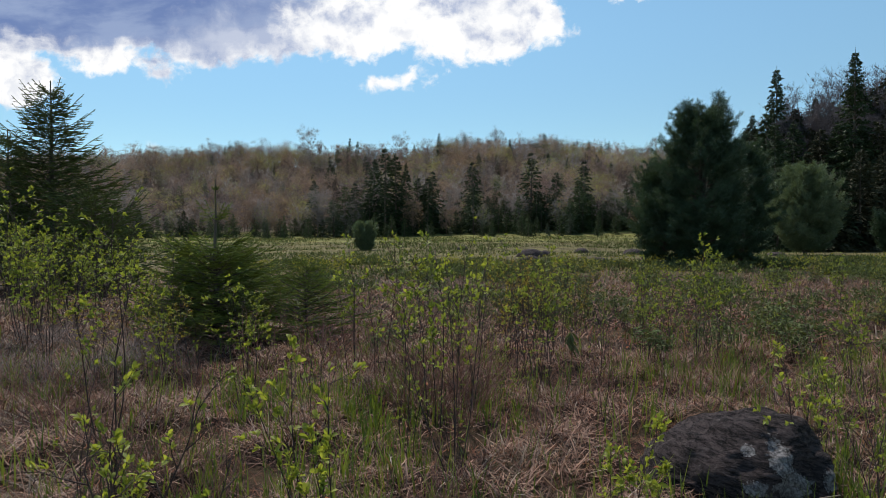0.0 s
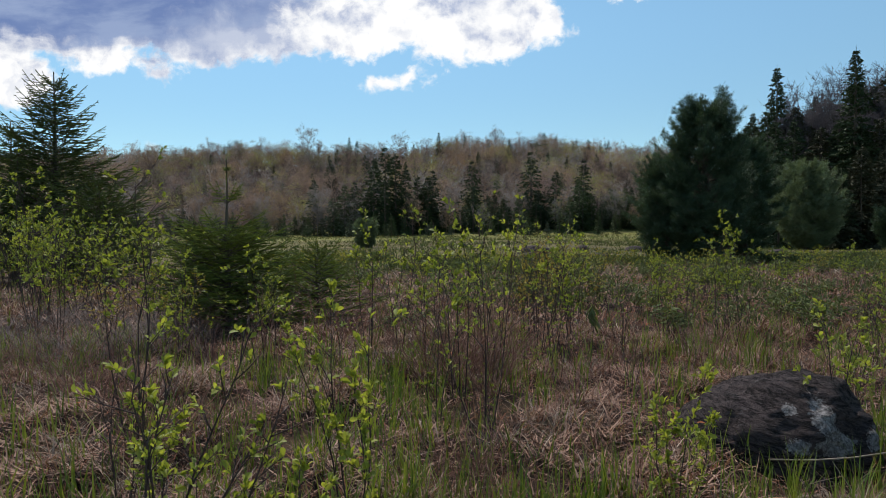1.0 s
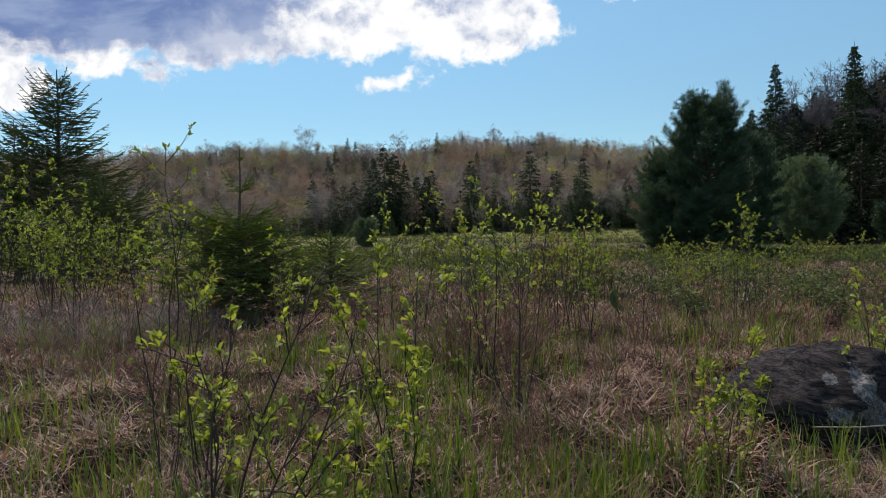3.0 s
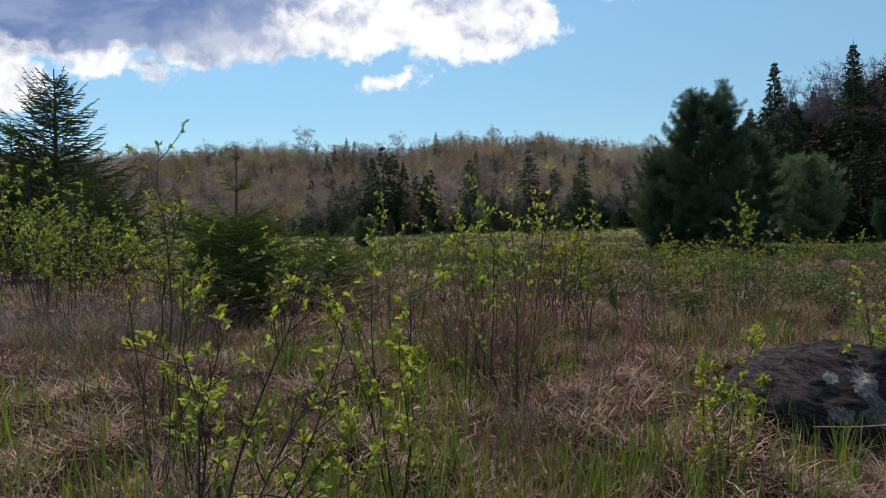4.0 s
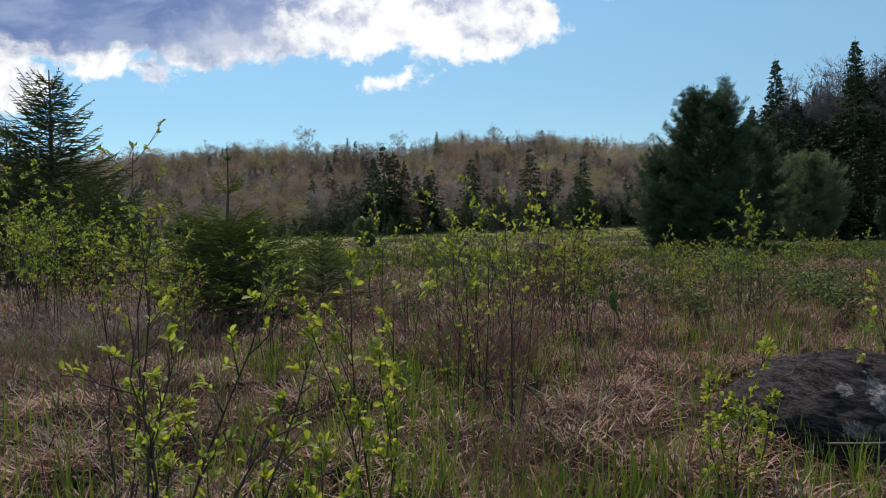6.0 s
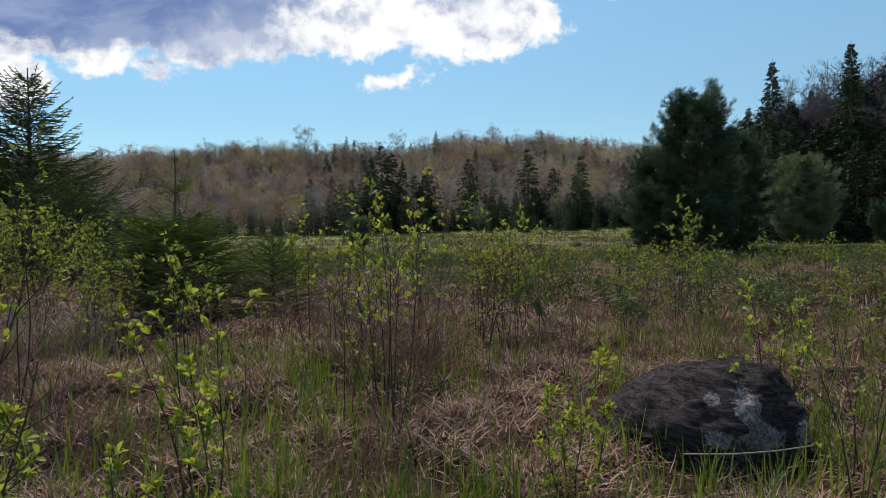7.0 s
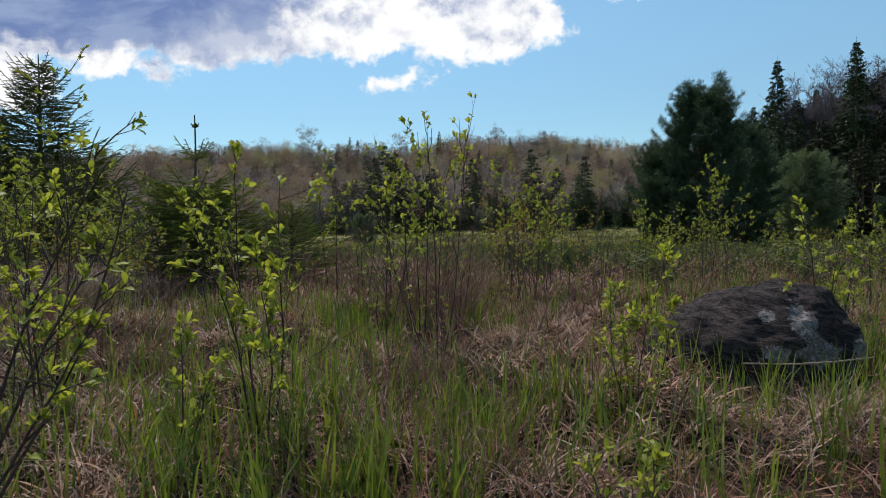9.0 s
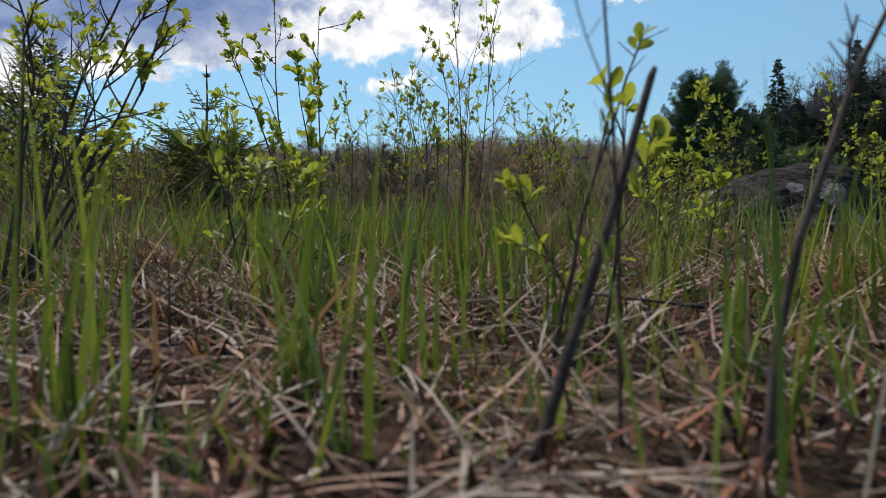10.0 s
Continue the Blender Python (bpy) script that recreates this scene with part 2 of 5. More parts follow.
def hummock(x, y):
    """Between 0 in the hollows and 1 on the grassy hummocks."""
    x, y = np.asarray(x, float), np.asarray(y, float)
    a = np.sin(x * 3.3 + 1.4 * np.sin(y * 2.1 + 0.6) + 0.7 * np.sin(x * 0.8)) * np.sin(y * 2.9 + 1.2 * np.sin(x * 1.9) + 0.8 * np.sin(y * 0.7))
    b = np.sin(x * 7.3 - y * 2.2 + 1.3 * np.sin(y * 5.1)) * np.sin(y * 6.4 + x * 1.7 + np.sin(x * 4.3))
    return np.clip(0.5 + 0.42 * a + 0.22 * b, 0, 1)


def ground_z(x, y):
    """Height of the meadow and of the wooded hill behind it."""
    x, y = np.asarray(x, float), np.asarray(y, float)
    near = -0.075 + 0.075 * smooth_step(1.5, 6.0, y)
    dip = -0.55 * smooth_step(9, 36, y) - 0.45 * smooth_step(10, 35, x) * smooth_step(25, 55, y) * smooth_step(140, 100, y)
    rise = 0.5 * smooth_step(70, 150, y)
    crest = 25.6 + 2.0 * smooth_step(-20, -100, x) + 4.2 * np.exp(-((x - 10) / 75) ** 2) - 4.0 * smooth_step(90, 260, np.abs(x)) + 1.2 * np.sin(x * 0.06) + 0.8 * np.sin(x * 0.151 + 1)
    hill = crest * smooth_step(146, 292, y + 6 * np.sin(x * 0.035))
    fade = smooth_step(0.5, 4.0, np.hypot(x, y - 0.5))
    lumps = fade * (0.035 * np.sin(x * 1.9 + 0.8 * np.sin(y * 1.1)) * np.sin(y * 1.6 + 0.7) + 0.13 * (hummock(x, y) - 0.5) * smooth_step(24, 12, np.hypot(x, y)))
    wide = 0.12 * np.sin(x * 0.11 + 1.0) * np.sin(y * 0.09) * smooth_step(8, 30, np.hypot(x, y))
    return near + dip + rise + hill + lumps + wide


def patchy(xy, s, seed):
    """A slow pattern between 0 and 1."""
    x, y = xy[:, 0] * s + seed, xy[:, 1] * s + seed * 1.7
    return 0.5 + 0.25 * (np.sin(x * 1.7 + np.sin(y * 1.3)) + np.sin(y * 2.1 + 1.5 * np.sin(x * 0.9)))


def gz(x, y):
    return float(ground_z(x, y))


# ---- ground ----
def make_ground():
    s = np.linspace(-1, 1, 261)
    xs = np.sinh(s * 7.2) / math.sinh(7.2) * 1900
    t = np.linspace(0, 1, 301)
    ys = np.sinh((t * 1.35 - 0.35) * 7.0) / math.sinh(7.0) * 2100
    X, Y = np.meshgrid(xs, ys)
    Z = ground_z(X, Y)
    v = np.stack([X, Y, Z], -1).reshape(-1, 3)
    i = np.arange(len(ys) - 1)[:, None] * len(xs) + np.arange(len(xs) - 1)[None]
    q = i.ravel()
    n = len(xs)
    tris = np.concatenate([np.stack([q, q + 1, q + n + 1], 1), np.stack([q, q + n + 1, q + n], 1)])
    m = bpy.data.materials.new("meadow_soil")
    m.use_nodes = True
    N = Nodes(m.node_tree)
    shader = N.n["Principled BSDF"]
    co = N.add("ShaderNodeTexCoord").outputs["Object"]
    soil = N.mix(N.steps(N.noise(co, 38, 8, 0.75).outputs[0], 0.38, 0.64), (0.010, 0.006, 0.005), (0.075, 0.042, 0.030))
    soil = N.mix(N.steps(N.noise(co, 1.3, 6, 0.65).outputs[0], 0.45, 0.62, 0, 0.6), soil, (0.095, 0.07, 0.035))
    turf = N.mix(N.steps(N.noise(co, 0.35, 8, 0.7).outputs[0], 0.38, 0.62), (0.085, 0.068, 0.035), (0.175, 0.15, 0.062))
    floor_litter = N.mix(N.steps(N.noise(co, 0.5, 6, 0.7).outputs[0], 0.4, 0.6), (0.05, 0.036, 0.028), (0.15, 0.11, 0.085))
    xyz = N.add("ShaderNodeSeparateXYZ")
    N.put(xyz.inputs[0], co)
    colour = N.mix(N.steps(N.math("ADD", xyz.outputs[1], N.math("MULTIPLY", N.noise(co, 0.2, 3).outputs[0], 14)), 25, 50), soil, turf)
    strip = N.mix(N.steps(N.noise(co, 0.2, 6, 0.7).outputs[0], 0.4, 0.6), (0.12, 0.112, 0.04), (0.225, 0.22, 0.065))
    colour = N.mix(N.steps(N.math("ADD", xyz.outputs[1], N.math("MULTIPLY", N.noise(co, 0.06, 3).outputs[0], 40)), 115, 135), colour, strip)
    colour = N.mix(N.steps(N.math("ADD", xyz.outputs[1], N.math("MULTIPLY", N.noise(co, 0.1, 3).outputs[0], 12)), 172, 182), colour, floor_litter)
    N.put(shader.inputs["Base Color"], colour)
    shader.inputs["Roughness"].default_value = 0.95
    shader.inputs["Specular IOR Level"].default_value = 0.1
    b = N.add("ShaderNodeBump")
    b.inputs["Strength"].default_value, b.inputs["Distance"].default_value = 0.8, 0.03
    N.put(b.inputs["Height"], N.noise(co, 30, 6, 0.7).outputs[0])
    N.put(shader.inputs["Normal"], b.outputs[0])
    tagged(new("ground", tri_mesh("ground", v, tris, [m], smooth=True)), "damp meadow ground of brown litter and turf", "ground", kind="structure")


make_ground()


# ---- boulders ----
def rock_material(name, lichen_spots, tone=1.0):
    m = bpy.data.materials.new(name)
    m.use_nodes = True
    N = Nodes(m.node_tree)
    shader = N.n["Principled BSDF"]
    co = N.add("ShaderNodeTexCoord").outputs["Object"]
    tilted = N.add("ShaderNodeVectorRotate")
    tilted.rotation_type = "Y_AXIS"
    N.put(tilted.inputs["Vector"], co)
    tilted.inputs["Angle"].default_value = radians(-12)
    strata = N.noise(N.vec("MULTIPLY", tilted.outputs[0], (7.0, 8.0, 27.0)), 1.8, 12, 0.76, 0.6)
    coarse = N.noise(co, 4.5, 6, 0.6)
    colour = N.mix(N.steps(strata.outputs[0], 0.40, 0.60), (0.012 * tone, 0.010 * tone, 0.010 * tone), (0.085 * tone, 0.064 * tone, 0.063 * tone))
    colour = N.mix(N.steps(coarse.outputs[0], 0.5, 0.72, 0, 0.55), colour, (0.075 * tone, 0.056 * tone, 0.054 * tone))
    crust = N.noise(co, 24, 10, 0.78)
    patch = None
    for cx, cy, cz, rx, ry, rz in lichen_spots:
        d = N.vec("LENGTH", N.vec("MULTIPLY", N.vec("SUBTRACT", co, (cx, cy, cz)), (1 / rx, 1 / ry, 1 / rz)))
        p = N.math("SUBTRACT", 1.0, d)
        patch = p if patch is None else N.math("MAXIMUM", patch, p)
    spots = N.steps(N.noise(co, 7, 8, 0.7).outputs[0], 0.60, 0.66, 0, 0.7)
    if patch is not None:
        ragged = N.steps(N.math("ADD", patch, N.math("MULTIPLY", N.math("SUBTRACT", crust.outputs[0], 0.5), 2.5)), 0.14, 0.26)
        spots = N.math("MAXIMUM", N.math("MULTIPLY", spots, 0.35), ragged)
    grain = N.noise(co, 55, 6, 0.7)
    colour = N.mix(N.steps(N.noise(co, 90, 4, 0.7).outputs[0], 0.56, 0.72, 0, 0.3), colour, (0.15 * tone, 0.125 * tone, 0.12 * tone))
    lichen = N.mix(N.steps(grain.outputs[0], 0.35, 0.65), (0.10, 0.09, 0.09), (0.42, 0.385, 0.375))
    colour = N.mix(spots, colour, lichen)
    N.put(shader.inputs["Base Color"], colour)
    shader.inputs["Roughness"].default_value = 0.95
    shader.inputs["Specular IOR Level"].default_value = 0.15
    b = N.add("ShaderNodeBump")
    b.inputs["Strength"].default_value, b.inputs["Distance"].default_value = 1.0, 0.035
    N.put(b.inputs["Height"], N.math("ADD", N.math("MULTIPLY", strata.outputs[0], 1.2), N.math("ADD", N.math("MULTIPLY", grain.outputs[0], 0.25), N.math("MULTIPLY", spots, 0.15))))
    N.put(shader.inputs["Normal"], b.outputs[0])
    return m


def boulder(name, label, x, y, size, seed, mat, levels=5, sink=0.12, skew=0.0, group=""):
    """A weathered half-buried stone with a split, banded surface."""
    bm = bmesh.new()
    bmesh.ops.create_icosphere(bm, subdivisions=levels, radius=1.0)
    off = Vector((seed * 3.7, seed * 1.3, seed * 2.1))
    for v in bm.verts:
        d = v.co.normalized()
        r = 1 + 0.10 * noise.noise(d * 1.3 + off) + 0.07 * noise.noise(d * 2.9 + off) + 0.03 * noise.noise(d * 7 + off)
        band = noise.noise(Vector((d.x * 1.4, d.y * 1.4, (d.z - 0.2 * d.x) * 11)) + off)
        ridge = 1 - abs(noise.noise(Vector((d.x * 2.2, d.y * 2.2, (d.z + 0.35 * d.x) * 9)) + off))
        r += 0.022 * (ridge ** 5 - 0.3) * max(d.z + 0.4, 0)
        r += 0.014 * band + 0.012 * noise.noise(Vector((d.x * 5, d.y * 5, (d.z - 0.2 * d.x) * 30)) + off)
        flat_z = max(d.z, -0.35)
        p = Vector((d.x * r, d.y * r, flat_z * r))
        p.x += skew * max(p.z, 0)
        v.co = Vector((p.x * size[0], p.y * size[1], p.z * size[2]))
    me = bpy.data.meshes.new(name)
    bm.to_mesh(me)
    bm.free()
    me.materials.append(mat)
    for poly in me.polygons:
        poly.use_smooth = True
    ob = thing(name, label, "boulder", group, me)
    ob.location = (x, y, gz(x, y) - sink * size[2])
    return ob


big_rock = rock_material("lichen_rock", [(0.10, -0.36, 0.25, 0.08, 0.3, 0.14), (0.14, -0.40, 0.13, 0.15, 0.3, 0.08), (-0.08, -0.38, 0.13, 0.09, 0.3, 0.05), (-0.06, -0.36, 0.30, 0.05, 0.3, 0.03), (0.42, -0.2, 0.12, 0.09, 0.3, 0.08)], 1.12)
boulder("boulder", "large dark banded boulder with pale grey lichen patches, in the grass", 1.81, 4.22, (0.54, 0.47, 0.44), 1.0, big_rock, 6, 0.05, 0.10)
grey_rock = rock_material("meadow_rock", [], 1.3)
for i, (x, y, sx, sz) in enumerate([(6.6, 55, 1.15, 0.75), (7.9, 57, 0.7, 0.5), (8.3, 48, 0.55, 0.4), (9.3, 43, 0.75, 0.42),
                                    (1.5, 70, 0.6, 0.5), (15.5, 58, 0.9, 0.5), (12.0, 62, 0.7, 0.45), (5.2, 44, 0.8, 0.55), (27.5, 58, 0.8, 0.35)]):
    boulder("meadow_stone", "dark weathered stone lying in the open meadow", x, y, (sx, sx * 0.8, sz), 3.0 + i, grey_rock, 4, 0.1, 0.0, "stones in the meadow")
boulder("small_stone", "small dark stone half hidden in grass", -2.35, 2.9, (0.13, 0.11, 0.09), 17.0, grey_rock, 4, 0.2)


# ---- conifers ----
def branch_twigs(r, p0, az, length, lift, droop, twigs, spread=0.50, curl=0.12, fork=True):
    """Axis of one bough and the side twigs that leave it, as pairs of points."""
    s = np.linspace(0, 1, 6)
    out = np.array([math.cos(az), math.sin(az), 0])
    axis = p0 + out * (s * length)[:, None]
    axis[:, 2] += length * (lift * s - droop * s ** 2 + curl * s ** 4)
    axis += r.normal(0, 0.012 * length, axis.shape) * s[:, None]
    segs = [(axis[i], axis[i + 1]) for i in range(1, 5)]
    side = np.array([-out[1], out[0], 0])
    for k in range(twigs):
        f = 0.12 + 0.86 * (k + r.random()) / twigs
        j = min(int(f * 5), 4)
        p = axis[j] + (axis[j + 1] - axis[j]) * (f * 5 - j)
        sign = 1 if k % 2 else -1
        ln = length * spread * (1.02 - f) * r.uniform(0.75, 1.15) + 0.03 * length
        d = unit(out * r.uniform(0.55, 0.95) + side * sign * r.uniform(0.6, 1.0) + np.array([0, 0, r.uniform(-0.08, 0.42)]))
        q = p + d * ln
        segs.append((p, q))
        if fork and ln > 0.14 * length:
            for g in (0.35, 0.6, 0.8):
                sg = 1 if r.random() > 0.5 else -1
                e = unit(d * 0.8 + np.cross(d, (0, 0, 1)) * 0.7 * sg + np.array([0, 0, r.uniform(-0.1, 0.15)]))
                b = p + d * ln * g
                segs.append((b, b + e * ln * 0.42))
    return axis, segs


def clothe(soup, r, segs, step, length, width, splay=0.9, slot=0, core=0.0):
    """Needles all round a list of twigs, over a close-set core."""
    a, b = np.array([s[0] for s in segs]), np.array([s[1] for s in segs])
    if core:
        n = len(a)
        d = unit(b - a)
        u = unit(np.cross(d, r.normal(size=d.shape)))
        w = np.cross(d, u)
        for side in (u, w):
            v = np.stack([a - side * core * 0.5, a + side * core * 0.5, b + side * core * 0.32, b - side * core * 0.32], 1).reshape(-1, 3)
            q = np.arange(n)[:, None] * 4
            soup.add(v, np.concatenate([q + (0, 1, 2), q + (0, 2, 3)]), slot)
    ln = np.linalg.norm(b - a, axis=1)
    n = np.maximum((ln / step).astype(int), 2)
    idx = np.repeat(np.arange(len(segs)), n)
    t = r.random(len(idx))[:, None]
    base = a[idx] + (b - a)[idx] * t
    d = unit((b - a)[idx])
    around = unit(np.cross(d, r.normal(size=d.shape)))
    way = d + around * splay * r.uniform(0.6, 1.2, (len(idx), 1))
    soup.needles(base, way, length * r.uniform(0.7, 1.2, len(idx)), width, r, slot)


def spruce(name, label, x, y, height, radius, seed, whorls, per, twigs, step, needle, width, mat, top_bare=0.06, power=0.85, lean=0.0, group="", rise=0.42, core=0.55):
    """A young spruce: trunk with leader, tiers of boughs as parts, needles on every twig."""
    r = rng_for(seed)
    root = thing(name, label, "spruce tree", group)
    root.location = (x, y, gz(x, y) - 0.03)
    trunk = Soup()
    zs = np.linspace(0, 1, 9)
    line = np.stack([lean * zs ** 2 + 0.01 * np.sin(zs * 9), 0.012 * np.cos(zs * 7), zs * height], 1)
    trunk.tube(line, np.maximum(0.022 * height * (1 - zs) ** 0.9, 0.0022 * height + 0.002), 7)
    part("trunk", trunk.mesh("trunk", [M_BARK], True), root)
    for w in range(whorls):
        tip = 1 - top_bare if top_bare > 0.2 else 1.0
        f = 0.05 + 0.93 * tip * (w / whorls) ** 0.92
        for k in range(per if f < 0.9 else max(3, per - 1)):
            az = math.tau * (k / per) + w * 2.4 + r.uniform(-0.35, 0.35)
            fz = min(f + r.uniform(-0.4, 0.4) / whorls, 1 - top_bare)
            ln = max(radius * (1 - 0.98 * fz / tip) ** power * r.uniform(0.58, 1.15), 0.05 * radius)
            if top_bare > 0.2 and w >= whorls - 2:
                fz = 0.735 if w == whorls - 2 else 0.93
                if k % 2:
                    continue
                ln = 0.30 * r.uniform(0.8, 1.1) if w == whorls - 2 else 0.05
            lift = rise + (0.2 + rise) * max(fz, 0) + r.uniform(-0.16, 0.16)
            if top_bare > 0.2 and w >= whorls - 2:
                lift = 0.95
            p0 = np.array([np.interp(fz, zs, line[:, 0]), np.interp(fz, zs, line[:, 1]), fz * height])
            axis, segs = branch_twigs(r, p0, az, ln, lift, 0.24 * (1 - fz), max(3, int(twigs * (0.35 + 0.65 * (1 - fz)))))
            bough = Soup()
            bough.tube(axis, np.linspace(0.008 * ln + 0.004, 0.0012 * ln + 0.0012, 6), 4)
            clothe(bough, r, segs, step, needle, width, slot=1, core=needle * core)
            part("bough", bough.mesh("bough", [M_BARK, mat]), root)
    leader = Soup()
    clothe(leader, r, [(line[-1] - (0, 0, (top_bare + 0.02) * height), line[-1])], step * 0.4, needle, width, core=needle)
    part("leader", leader.mesh("leader", [mat]), root)
    return root


spruce("small_spruce", "waist-high young green spruce with a long bare leader", -3.02, 9.27, 2.26, 1.25, 11, 15, 9, 20, 0.009, 0.022, 0.006, M_SPRUCE_YOUNG, 0.36, 0.42, rise=0.28)
spruce("spruce", "open-grown dark green spruce above the shrubs", -12.15, 21.4, 6.5, 3.7, 12, 22, 7, 27, 0.020, 0.044, 0.012, M_SPRUCE, 0.07, 0.84, core=0.5, rise=0.30)
spruce("spruce", "dark green spruce beside a taller one", -13.9, 22.0, 5.1, 2.6, 13, 16, 7, 24, 0.022, 0.044, 0.012, M_SPRUCE, 0.08, 0.84, core=0.5, rise=0.22)
spruce("small_spruce", "low bushy young spruce beside the taller one", -1.95, 9.9, 1.15, 1.25, 14, 9, 8, 13, 0.009, 0.022, 0.006, M_SPRUCE_YOUNG, 0.08, 0.9, rise=0.28)
spruce("small_spruce", "low bushy spruce among leafy shrubs", -9.6, 19.0, 2.6, 2.4, 15, 12, 7, 16, 0.020, 0.042, 0.014, M_SPRUCE, 0.06, 0.6)


def pine(name, label, x, y, height, radius, seed, tops, boughs, tuft, needle, width, belly=0.38, bottom=0.03, square=0.5, mat=None):
    """A bushy white pine: trunk, upswept limbs and tufts of long needles."""
    r = rng_for(seed)
    root = thing(name, label, "pine tree")
    root.location = (x, y, gz(x, y) - 0.05)
    trunk = Soup()
    zs = np.linspace(0, 1, 8)
    trunk.tube(np.stack([0.1 * np.sin(zs * 3), 0.1 * np.cos(zs * 4), zs * height * 0.93], 1), 0.022 * height * (1 - zs) + 0.015, 8)
    part("trunk", trunk.mesh("trunk", [M_BARK], True), root)

    def dress(soup, tips_p, tips_d):
        P, D = np.array(tips_p), unit(np.array(tips_d))
        idx = np.repeat(np.arange(len(P)), tuft)
        way = D[idx] + unit(r.normal(size=(len(idx), 3))) * r.uniform(0.35, 1.05, (len(idx), 1))
        base = P[idx] + r.normal(0, 0.02 + needle * 0.25, (len(idx), 3))
        soup.needles(base, way, needle * r.uniform(0.7, 1.25, len(idx)), width, r, 1)

    golden = 2.39996
    for i in range(boughs):
        f = bottom + (0.97 - bottom) * (i + 0.5) / boughs
        shape = (f / belly) ** 0.45 if f < belly else max(1 - ((f - belly) / (1 - belly)) ** 1.7, 0.02) ** square
        az = i * golden + r.uniform(-0.5, 0.5)
        ln = radius * shape * r.uniform(0.8, 1.04) + 0.12
        p0 = np.array([0.0, 0.0, f * height * 0.93])
        lift = r.uniform(0.10, 0.30) + 0.75 * f ** 2
        axis, segs = branch_twigs(r, p0, az, ln, lift, 0.18 * (1 - f), int(10 + 9 * (ln / radius)), 0.40, 0.22, True)
        limb = Soup()
        limb.tube(axis, np.linspace(0.014 * ln + 0.008, 0.004, 6), 4)
        tips_p, tips_d = [], []
        for a, b in segs:
            tips_p += [b, a + (b - a) * 0.6]
            d = unit(b - a) * 0.8 + np.array([0, 0, 0.45])
            tips_d += [d, d]
        dress(limb, tips_p, tips_d)
        part("limb", limb.mesh("limb", [M_BARK, mat or M_PINE]), root)
    for tx, ty, low, high in tops:
        limb = Soup()
        tips_p, tips_d = [], []
        limb.tube([(tx * 0.3, ty * 0.3, height * (low - 0.25)), (tx, ty, height * low), (tx, ty, height * high)], (0.05, 0.035, 0.01), 4)
        steps = int((high - low) * height / 0.22)
        for k in range(steps):
            g = k / steps
            p = np.array([tx, ty, height * (low + (high - low) * g)])
            for a in range(5):
                w = np.array([math.cos(a * 1.26 + k), math.sin(a * 1.26 + k), 0.8])
                for reach in (0.3, 0.65, 1.0):
                    tips_p.append(p + w * (0.62 * reach * (1 - 0.75 * g)) * r.uniform(0.6, 1.2))
                    tips_d.append(w)
        tips_p.append(np.array([tx, ty, height * high]))
        tips_d.append((0, 0, 1))
        dress(limb, tips_p, tips_d)
        part("limb", limb.mesh("limb", [M_BARK, mat or M_PINE]), root)
    return root


pine("white_pine", "tall bushy blue-green white pine at the meadow's edge", 12.75, 34.8, 8.25, 2.55, 21, [(-0.70, 0.1, 0.80, 1.03), (0.75, -0.2, 0.82, 1.07), (1.2, 0.3, 0.78, 1.04), (-0.2, 0.1, 0.80, 1.0), (0.3, -0.2, 0.80, 0.98)], 124, 13, 0.16, 0.023, 0.30, 0.04, 0.55)
pine("white_pine", "bushy white pine close behind a taller one", 15.9, 37.5, 6.8, 2.1, 25, [(-0.3, 0.1, 0.75, 1.02), (0.4, 0.1, 0.75, 0.95)], 64, 12, 0.17, 0.026, 0.34, 0.04, 0.6)
pine("white_pine", "lower bushy white pine leaning on a taller one", 11.35, 36.4, 5.5, 2.2, 26, [(0.3, 0.1, 0.75, 1.02), (-0.3, 0.1, 0.72, 0.97), (0.8, 0.0, 0.7, 1.05)], 60, 12, 0.17, 0.026, 0.32, 0.03, 0.6)
pine("white_pine", "round-topped smaller white pine behind the tall one", 30.9, 60.0, 7.6, 3.45, 22, [(0.2, 0.1, 0.78, 0.99), (-0.5, 0.1, 0.74, 0.94)], 130, 11, 0.21, 0.038, 0.32, 0.05, 0.62, M_PINE_PALE)
pine("pine_bush", "small round pale green bush in the open meadow", -8.6, 72.0, 2.7, 1.35, 23, [(0.1, 0.1, 0.7, 0.97)], 45, 8, 0.22, 0.05, 0.4, 0.04, 0.5, M_PINE_PALE)
pine("pine_bush", "low dark pine bush beside the woods", 40.0, 62.0, 3.6, 2.0, 24, [(0.1, 0.1, 0.7, 0.97)], 40, 8, 0.24, 0.06, 0.4, 0.04, 0.5)


# ---- woods: templates ----
def wood_material(name, dark_tone, light_tone, translucent=0.3, glow=(1.0, 1.0, 1.0)):
    return material(name, dark_tone, light_tone, 0.05, 0.8, 0, vary=0.22, island=True, translucent=translucent, glow=glow)


M_FAR_SPRUCE = wood_material("far_spruce", (0.016, 0.030, 0.014), (0.06, 0.085, 0.03), 0.1)
M_FAR_FIR = wood_material("far_fir", (0.035, 0.055, 0.022), (0.10, 0.13, 0.045), 0.1)
M_FAR_PINE = wood_material("far_pine", (0.06, 0.075, 0.045), (0.15, 0.17, 0.10), 0.1)
M_TWIGS_GREY = wood_material("bare_twigs_grey", (0.147, 0.123, 0.111), (0.367, 0.320, 0.297))
M_TWIGS_BROWN = wood_material("bare_twigs_brown", (0.160, 0.105, 0.076), (0.422, 0.299, 0.226))
M_TWIGS_MAUVE = wood_material("bare_twigs_mauve", (0.085, 0.062, 0.062), (0.24, 0.18, 0.176))
